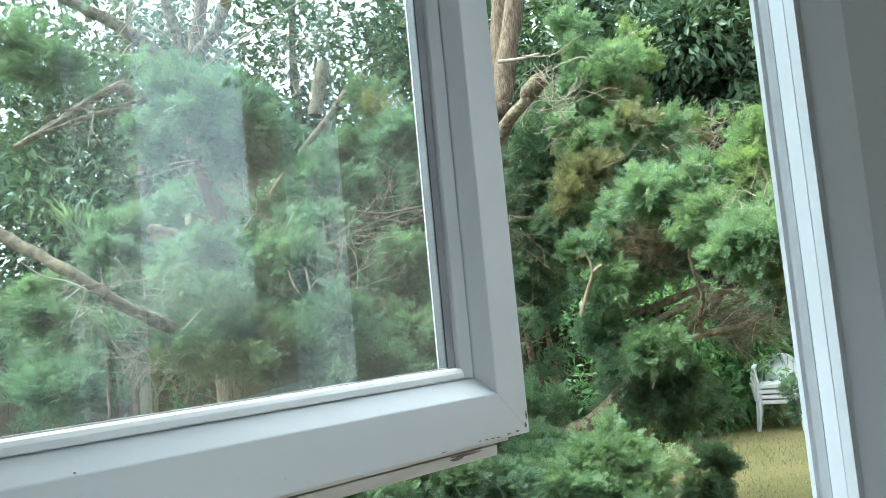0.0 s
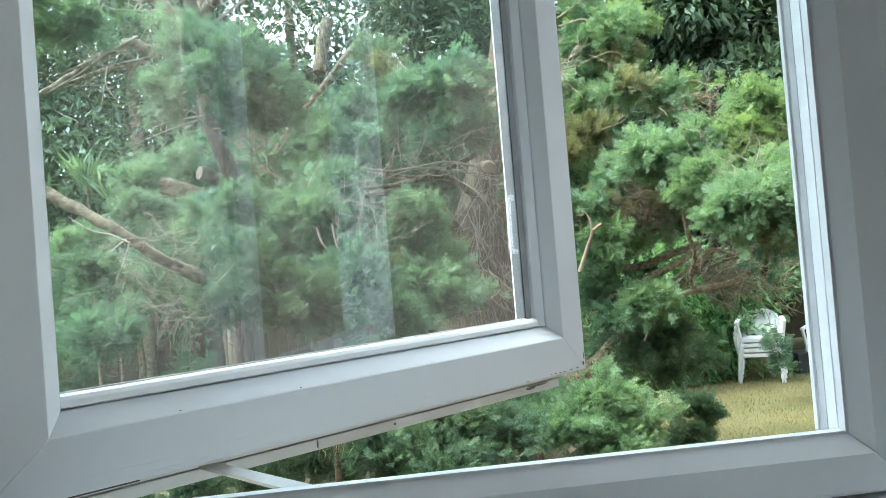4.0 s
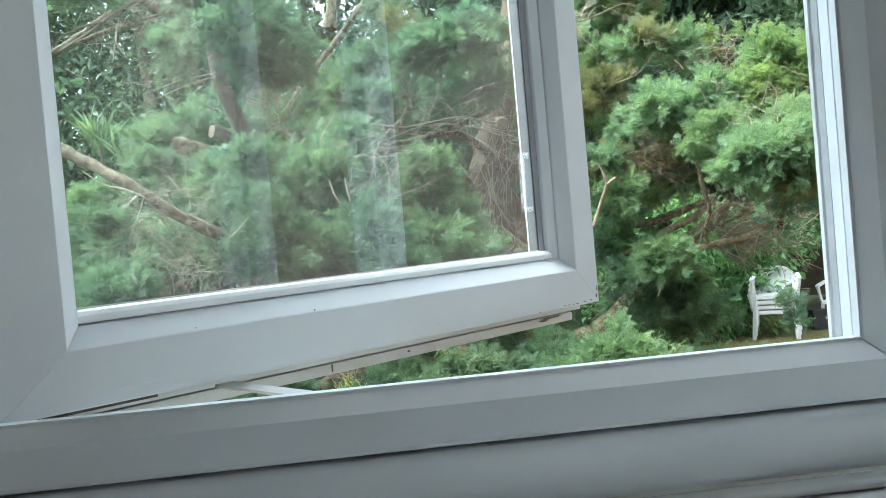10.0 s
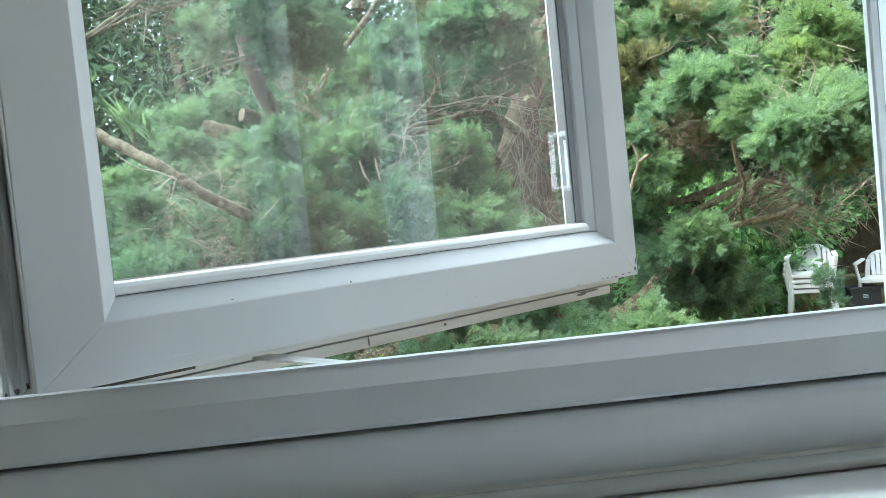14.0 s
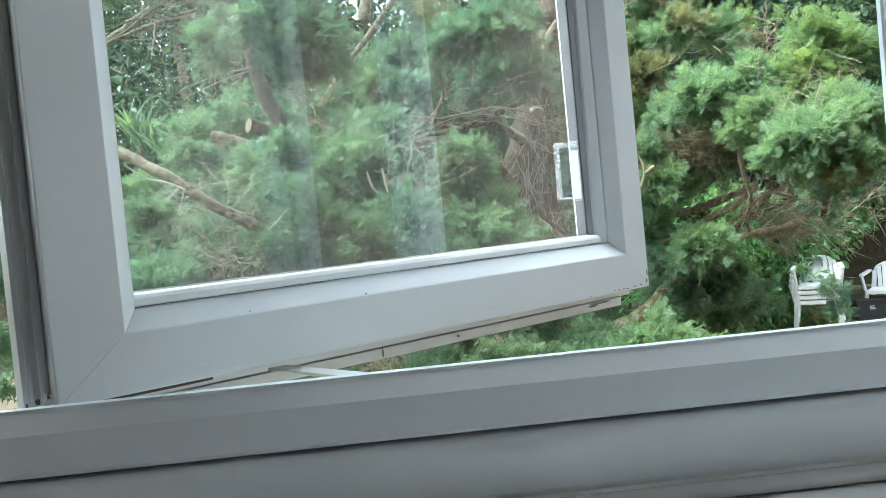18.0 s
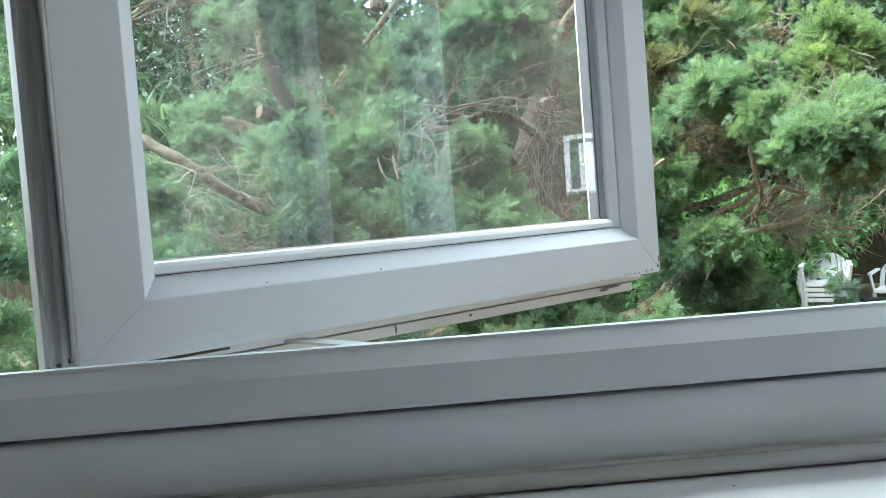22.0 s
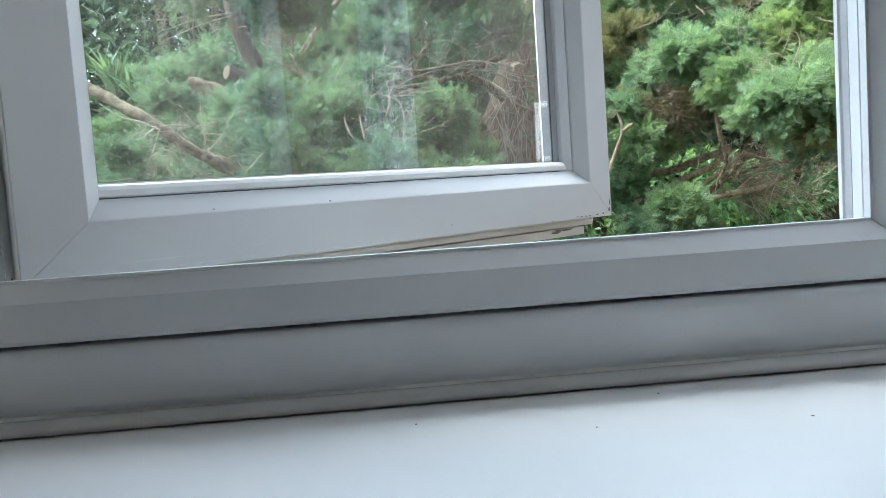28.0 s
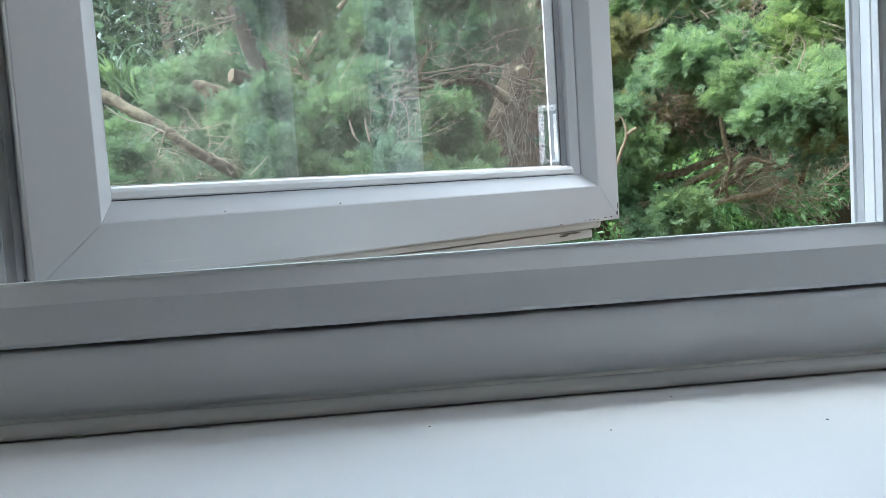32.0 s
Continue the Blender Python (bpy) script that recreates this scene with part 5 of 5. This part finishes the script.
limb("branch", east, [(1.331, 4.600, 2.646), (1.366, 4.550, 2.766), (1.410, 4.500, 2.790)], [0.0028, 0.0022, 0.0012], SHOOT, "", 7)
limb("branch", east, [(1.782, 3.500, 2.111), (1.828, 3.500, 2.213), (1.817, 3.500, 2.265), (1.781, 3.500, 2.291)], [0.0030, 0.0040, 0.0040, 0.0022], SHOOT, "hooked bare twig", 7)
# these bare limbs take the lighter bark, so they look lit under the boughs
limb("branch", east, [(1.172, 4.600, 1.320), (1.237, 4.600, 1.407), (1.356, 4.600, 1.464), (1.575, 4.600, 1.548), (1.795, 4.600, 1.624), (1.933, 4.600, 1.734)], [0.0240, 0.0252, 0.0252, 0.0240, 0.0228, 0.0168], BARK_LIT, "bare brown limb")
limb("branch", east, [(1.154, 4.700, 1.582), (1.342, 4.700, 1.597), (1.539, 4.700, 1.608), (1.782, 4.700, 1.684), (1.965, 4.700, 1.735)], [0.0216, 0.0240, 0.0264, 0.0240, 0.0168], BARK_LIT, "")
limb("branch", east, [(1.579, 4.500, 1.363), (1.795, 4.500, 1.437), (2.065, 4.500, 1.452), (2.267, 4.500, 1.548), (2.492, 4.500, 1.661)], [0.0168, 0.0204, 0.0204, 0.0168, 0.0108], BARK_LIT, "")
limb("branch", east, [(1.686, 4.600, 1.482), (1.892, 4.600, 1.616), (2.016, 4.600, 1.701), (2.168, 4.600, 1.632), (2.332, 4.600, 1.696)], [0.0144, 0.0168, 0.0144, 0.0108, 0.0072], BARK_LIT, "")
limb("branch", east, [(1.387, 4.300, 1.157), (1.419, 4.300, 1.243), (1.406, 4.300, 1.297)], [0.0060, 0.0060, 0.0040], PALE, "", 7)
twigs(east, [twig_tangle((1.479, 4.500, 1.977), (0.30, 0.25, 0.16), 110, (0.12, 0.32), 0.0026, (-0.5, 0, 0.5), 0.8), twig_tangle((2.091, 4.600, 2.584), (0.3, 0.2, 0.2), 40, (0.12, 0.3), 0.0024, (0.4, 0, 0.5)), twig_tangle((2.158, 4.600, 1.520), (0.5, 0.3, 0.16), 90, (0.2, 0.5), 0.0026, (0.8, 0, 0.2), 0.9)], DEAD, "tangle of dead brown twigs")
twigs(east, [twig_tangle((1.114, 4.900, 3.075), (0.2, 0.2, 0.25), 40, (0.12, 0.34), 0.0026, (0.5, 0, 0.2), 0.9), twig_tangle((1.914, 4.400, 1.574), (0.45, 0.3, 0.22), 40, (0.1, 0.3), 0.0018, (0.6, 0, 0.3)), twig_tangle((1.774, 3.500, 2.202), (0.3, 0.2, 0.2), 22, (0.1, 0.25), 0.0016, (-0.3, 0, 0.3))], PALE, "bleached fine twigs")


def inner(centre, size, n, length):
    """Loose sprays deep inside a crown."""
    c, s = np.array(centre), np.array(size)
    org = c + unit(rng.normal(size=(n, 3))) * rng.uniform(0, 1, (n, 1)) ** 0.4 * s
    ahead = rng.normal(0, 1, (n, 3)) + (0, 0, 0.3)
    ln = rng.uniform(*length, n)
    pick = rng.integers(0, len(FRONDS), n)
    return np.concatenate([place_all(FRONDS[k], org[pick == k], ahead[pick == k], ln[pick == k]) for k in range(len(FRONDS))])


for spot, size, tufts in (((-0.839, 2.900, 2.036), (0.11, 0.12, 0.07), 22), ((-1.270, 2.400, 1.802), (0.06, 0.12, 0.04), 14), ((-1.308, 3.200, 2.097), (0.10, 0.12, 0.07), 18)):
    stuff("crown", west, [bough(spot, size, tufts, 16)], CYPRESS_DARK, "shaded dark green bough")
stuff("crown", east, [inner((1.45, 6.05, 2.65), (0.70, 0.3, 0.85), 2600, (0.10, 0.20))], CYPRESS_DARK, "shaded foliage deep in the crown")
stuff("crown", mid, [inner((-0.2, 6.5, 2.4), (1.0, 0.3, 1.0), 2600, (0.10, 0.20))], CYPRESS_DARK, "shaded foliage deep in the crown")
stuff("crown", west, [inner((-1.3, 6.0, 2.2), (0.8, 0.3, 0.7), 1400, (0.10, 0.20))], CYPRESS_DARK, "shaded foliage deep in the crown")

# ---- garden: low shrubs ----
def shrub(name, at, boughs, mat, label, sprays=18, length=(0.06, 0.11)):
    b = thing(name, (at[0], at[1], 0.0), label, "shrub")
    limb("stem", b, [(at[0], at[1], -0.02), (at[0] + 0.03, at[1], at[2] * 0.5), (at[0], at[1] + 0.02, at[2])], [0.025, 0.02, 0.012], BARK, "", 8)
    stuff("crown", b, [bough(spot, size, tufts, sprays, length) for spot, size, tufts in boughs], mat)
    return b


shrub("juniper_shrub", (0.838, 3.400, 0.901), [((0.845, 3.400, 0.986), (0.19, 0.2, 0.10), 60), ((0.635, 3.300, 0.883), (0.17, 0.2, 0.12), 50), ((0.886, 3.300, 0.831), (0.2, 0.2, 0.14), 50), ((0.757, 3.200, 0.675), (0.3, 0.25, 0.2), 60)], CYPRESS_FRESH, "rounded light green juniper shrub on the lawn")
shrub("yew_shrub", (-0.069, 2.800, 0.997), [((-0.257, 2.800, 1.015), (0.2, 0.2, 0.12), 60), ((0.017, 2.900, 1.041), (0.2, 0.2, 0.10), 60), ((0.226, 3.000, 0.966), (0.18, 0.2, 0.11), 50), ((-0.088, 2.700, 0.882), (0.35, 0.25, 0.2), 80)], CYPRESS_DARK, "dense dark green yew shrub under the window")
shrub("yew_shrub", (-0.616, 3.200, 0.865), [((-0.716, 3.200, 0.901), (0.25, 0.2, 0.10), 40), ((-0.409, 3.200, 0.870), (0.2, 0.2, 0.12), 36), ((-0.951, 3.200, 0.821), (0.3, 0.2, 0.12), 40), ((-1.177, 2.800, 0.899), (0.3, 0.2, 0.14), 40), ((-1.438, 2.600, 0.915), (0.3, 0.2, 0.14), 40), ((-0.947, 2.400, 1.144), (0.25, 0.2, 0.12), 36), ((-0.770, 2.600, 1.117), (0.2, 0.2, 0.1), 30), ((-1.077, 2.200, 1.161), (0.25, 0.2, 0.12), 30)], CYPRESS_DARK, "low spreading dark green yew shrub")
shrub("juniper_shrub", (0.230, 4.400, 1.063), [((-0.125, 4.300, 1.072), (0.3, 0.25, 0.16), 44), ((0.300, 4.400, 1.057), (0.3, 0.25, 0.16), 44), ((0.737, 4.600, 1.068), (0.25, 0.25, 0.16), 36)], CYPRESS, "spreading green juniper shrub below the cypress")
shrub("juniper_shrub", (2.411, 6.000, 0.252), [((2.418, 6.000, 0.337), (0.2, 0.2, 0.15), 46), ((2.285, 5.900, 0.141), (0.2, 0.2, 0.18), 40)], CYPRESS_DARK, "small dark green shrub standing on the lawn")
shrub("juniper_shrub", (0.526, 3.600, 0.777), [((0.556, 3.700, 0.875), (0.16, 0.2, 0.12), 40), ((0.635, 4.200, 0.882), (0.2, 0.2, 0.13), 36)], CYPRESS, "feathery green juniper shrub")

shrub("cypress_shrub", (-2.576, 3.600, 1.507), [((-2.418, 3.700, 1.986), (0.22, 0.25, 0.2), 34), ((-2.514, 3.600, 1.589), (0.25, 0.25, 0.2), 36), ((-2.356, 3.400, 1.260), (0.22, 0.25, 0.16), 30), ((-2.679, 4.000, 2.484), (0.25, 0.25, 0.25), 34), ((-2.742, 4.200, 3.002), (0.25, 0.25, 0.25), 30)], CYPRESS, "tall green cypress shrub beside the window")

# strap-leaved plants
def strap_plant(at, n, length, label, mat=STRAP):
    s = thing("strap_plant", (at[0], at[1], 0.0), label, "plant")
    a = rng.uniform(0, 2 * np.pi, n)
    way = np.stack([np.cos(a) * 0.6, np.sin(a) * 0.6, rng.uniform(0.5, 1.4, n)], -1)
    org = np.tile(np.array(at), (n, 1)) + rng.normal(0, 0.03, (n, 3))
    co = place_all(BLADE, org, way, rng.uniform(*length, n), 0.8)
    limb("stem", s, [(at[0], at[1], -0.02), (at[0], at[1], at[2] * 0.5), at], [0.02, 0.016, 0.012], BARK, "", 7)
    stuff("leaves", s, [co], mat)
    return s


strap_plant((-0.474, 2.600, 1.074), 80, (0.035, 0.065), "yellow-green strap-leaved plant among the shrubs", STRAP_YELLOW)
strap_plant((-2.524, 6.400, 2.627), 60, (0.2, 0.4), "upright plant with long narrow pale green leaves")
strap_plant((-2.291, 6.200, 2.497), 40, (0.18, 0.35), "upright plant with long narrow pale green leaves")

# ---- garden: laurel hedge, dark trees, fence ----
laurel = thing("laurel_bush", (4.525, 9.600, 0.0), "glossy green laurel bush behind the garden chairs", "bush")
limb("stem", laurel, [(4.620, 9.800, 0.0), (4.545, 9.800, 0.648), (4.549, 9.800, 1.636)], [0.04, 0.03, 0.02], BARK_GREY)
stuff("leaves", laurel, [leaves((4.488, 9.600, 1.113), (0.8, 0.5, 0.55), 1800, (0.08, 0.15)), leaves((4.180, 9.400, 0.412), (0.6, 0.4, 0.5), 1200, (0.08, 0.14)), leaves((3.212, 9.000, 1.434), (0.9, 0.5, 0.5), 1400, (0.08, 0.15)), leaves((2.713, 9.000, 0.574), (0.9, 0.5, 0.55), 1200, (0.08, 0.15)), leaves((5.535, 10.200, 1.257), (0.6, 0.4, 0.4), 700, (0.08, 0.15)), leaves((3.502, 9.200, 0.488), (0.6, 0.4, 0.5), 800, (0.08, 0.14))], LAUREL, "glossy oval leaves")


def dark_tree(at, high, wide, n, label, spots):
    t = thing("broadleaf_tree", (at[0], at[1], 0.0), label, "tree", "dark trees behind the garden")
    limb("trunk", t, [(at[0], at[1], -0.05), (at[0] + 0.2, at[1], high * 0.3), (at[0], at[1] + 0.2, high * 0.7), (at[0] + 0.2, at[1], high * 0.95)], [0.15, 0.11, 0.07, 0.03], BARK_GREY, "", 10)
    pieces = []
    for k in range(spots):
        c = (at[0] + rng.normal(0, 0.42) * wide, at[1] + rng.normal(0, 0.3) * wide, high * rng.uniform(0.22, 1.0))
        pieces.append(leaves(c, (rng.uniform(0.6, 1.1), 0.8, rng.uniform(0.5, 0.8)), n // spots, (0.11, 0.21)))
    stuff("crown", t, pieces, BROADLEAF, "dense dark glossy leaves")
    return t


rng = np.random.default_rng(21)
dark_tree((5.6, 11.0), 7.0, 2.2, 32000, "tall dark broadleaf tree against the sky", 46)
dark_tree((3.2, 12.0), 7.5, 2.2, 32000, "tall dark broadleaf tree against the sky", 46)
dark_tree((0.8, 12.5), 7.0, 2.2, 16000, "tall dark broadleaf tree against the sky", 36)
dark_tree((-2.2, 13.0), 6.0, 2.4, 16000, "dark broadleaf tree with gaps of bright sky", 34)
dark_tree((-5.5, 13.5), 6.4, 2.6, 22000, "dark broadleaf tree with gaps of bright sky", 34)
dark_tree((-1.2, 12.6), 8.6, 1.5, 4500, "tall dark broadleaf tree with gaps of bright sky", 40)
dark_tree((-3.7, 12.2), 8.6, 2.4, 7500, "tall dark broadleaf tree with gaps of bright sky", 44)
dark_tree((-4.0, 18.0), 6.5, 4.0, 14000, "dark broadleaf tree far behind the garden", 40)
dark_tree((-9.0, 17.0), 7.0, 4.0, 12000, "dark broadleaf tree far behind the garden", 36)
dark_tree((8.5, 11.5), 7.5, 2.4, 16000, "tall dark broadleaf tree against the sky", 36)
# out of view; added to darken the sky that the pane mirrors
dark_tree((11.6, 2.2), 8.0, 2.6, 16000, "unseen dark broadleaf tree added to block mirrored sky", 40)
dark_tree((1.8, 17.0), 8.0, 4.0, 16000, "tall dark broadleaf tree far behind the garden", 40)
dark_tree((7.0, 17.0), 8.0, 4.0, 16000, "tall dark broadleaf tree far behind the garden", 40)


def hedge(x0, x1, y, high, n, mat, label):
    """A rough evergreen hedge: stems and a loose mass of big sprays."""
    h = thing("hedge", ((x0 + x1) / 2, y, 0.0), label, "hedge")
    for k in range(6):
        x = x0 + (x1 - x0) * (k + 0.5) / 6
        limb("stem", h, [(x, y, -0.05), (x + 0.1, y, high * 0.4), (x, y + 0.1, high * 0.8)], [0.05, 0.04, 0.02], BARK, "", 8)
    pieces = []
    for k in range(n):
        c = (rng.uniform(x0, x1), y + rng.normal(0, 0.25), high * rng.uniform(0.08, 0.95))
        pieces.append(bough(c, (rng.uniform(0.3, 0.5), 0.3, rng.uniform(0.2, 0.35)), 13, 8, (0.15, 0.27)))
    stuff("crown", h, pieces, mat)
    return h


rng = np.random.default_rng(22)
hedge(-5.0, 0.4, 8.2, 2.1, 44, CYPRESS_DARK, "loose dark evergreen hedge behind the cypress")
hedge(0.4, 1.8, 8.6, 2.3, 14, CYPRESS_DARK, "loose dark evergreen hedge beside the laurel")

fence = thing("fence", (6.0, 12.4, 0.0), "weathered close-boarded wooden fence behind the trees", "fence", kind="structure")
plank = mesh_from("board", [(x, y, z) for z in (0.05, 1.75) for y in (0.0, 0.018) for x in (-0.07, 0.07)], [(0, 1, 3, 2), (4, 6, 7, 5), (0, 4, 5, 1), (2, 3, 7, 6), (0, 2, 6, 4), (1, 5, 7, 3)], FENCE)
for k in range(130):
    b = child("board", plank, fence)
    b.location = (-14.0 + 0.145 * k, 0.0, rng.uniform(-0.01, 0.01))
for z in (0.4, 1.4):
    part("rail", box_bm(-14.1, 4.9, -0.045, -0.003, z, z + 0.08), FENCE, fence)

# ---- garden: white plastic chairs ----
def garden_chair(at, turn, label):
    c = thing("garden_chair", (0, 0, 0), label, "chair", "white garden chairs")
    c.matrix_basis = Matrix.Translation((at[0], at[1], 0.0)) @ pose(0, 0, 0, 0, 0, turn)
    part("seat", box_bm(-0.22, 0.22, -0.24, 0.20, 0.34, 0.36, 0.008), CHAIR, c)
    for sx in (-1, 1):
        part("leg", bar_bm((sx * 0.25, -0.24, 0.0), (sx * 0.22, -0.22, 0.36), 0.05, 0.03), CHAIR, c)
        part("leg", bar_bm((sx * 0.25, 0.28, 0.0), (sx * 0.21, 0.20, 0.36), 0.05, 0.03), CHAIR, c)
        part("armrest", bar_bm((sx * 0.27, -0.22, 0.55), (sx * 0.25, 0.22, 0.57), 0.05, 0.025), CHAIR, c)
        part("arm_post", bar_bm((sx * 0.24, -0.20, 0.36), (sx * 0.27, -0.22, 0.55), 0.045, 0.025), CHAIR, c)
        part("back_post", bar_bm((sx * 0.21, 0.20, 0.36), (sx * 0.20, 0.29, 0.55), 0.05, 0.03), CHAIR, c)
    arch, sides = [], 12
    for k in range(sides + 1):
        a = math.pi * k / sides
        arch.append((0.20 * math.cos(a), 0.29 + 0.02 * math.sin(a), 0.55 + 0.11 * math.sin(a)))
    ac, aq = tube_arrays(arch, [0.02, 0.02], 8)
    child("back_arch", mesh_fast("back_arch", ac, aq, CHAIR, True), c)
    for k in range(6):
        x = -0.15 + 0.06 * k
        part("back_slat", bar_bm((x * 0.9, 0.21, 0.37), (x, 0.295, 0.55 + 0.11 * math.sqrt(max(0.0, 1 - (x / 0.2) ** 2))), 0.047, 0.012), CHAIR, c)
    part("seat_apron", box_bm(-0.225, 0.225, -0.262, -0.242, 0.315, 0.362, 0.006), CHAIR, c)
    return c


stacked = garden_chair((4.540, 9.050, 0.0), -28.0, "white plastic garden chair in a stack half hidden by leaves")
for k in (1, 2, 3):
    m = Matrix.Translation((0.006 * k, -0.012 * k, 0.062 * k)) @ stacked.matrix_basis
    copy_thing(stacked, m)
garden_chair((5.611, 9.300, 0.0), -40.0, "white plastic garden chair standing by the stack")
box = thing("storage_crate", (5.318, 9.350, 0.0), "black plastic crate with a pale label under the chairs", "crate")
part("body", box_bm(-0.2, 0.2, -0.15, 0.15, 0.0, 0.26, 0.01), CRATE, box)
part("rim", box_bm(-0.215, 0.215, -0.165, 0.165, 0.235, 0.265, 0.006), CRATE, box)
for k in range(3):
    part("label_bar", box_bm(-0.04, 0.035 - 0.008 * k, -0.154, -0.151, 0.13 + 0.018 * k, 0.139 + 0.018 * k), LABEL, box)
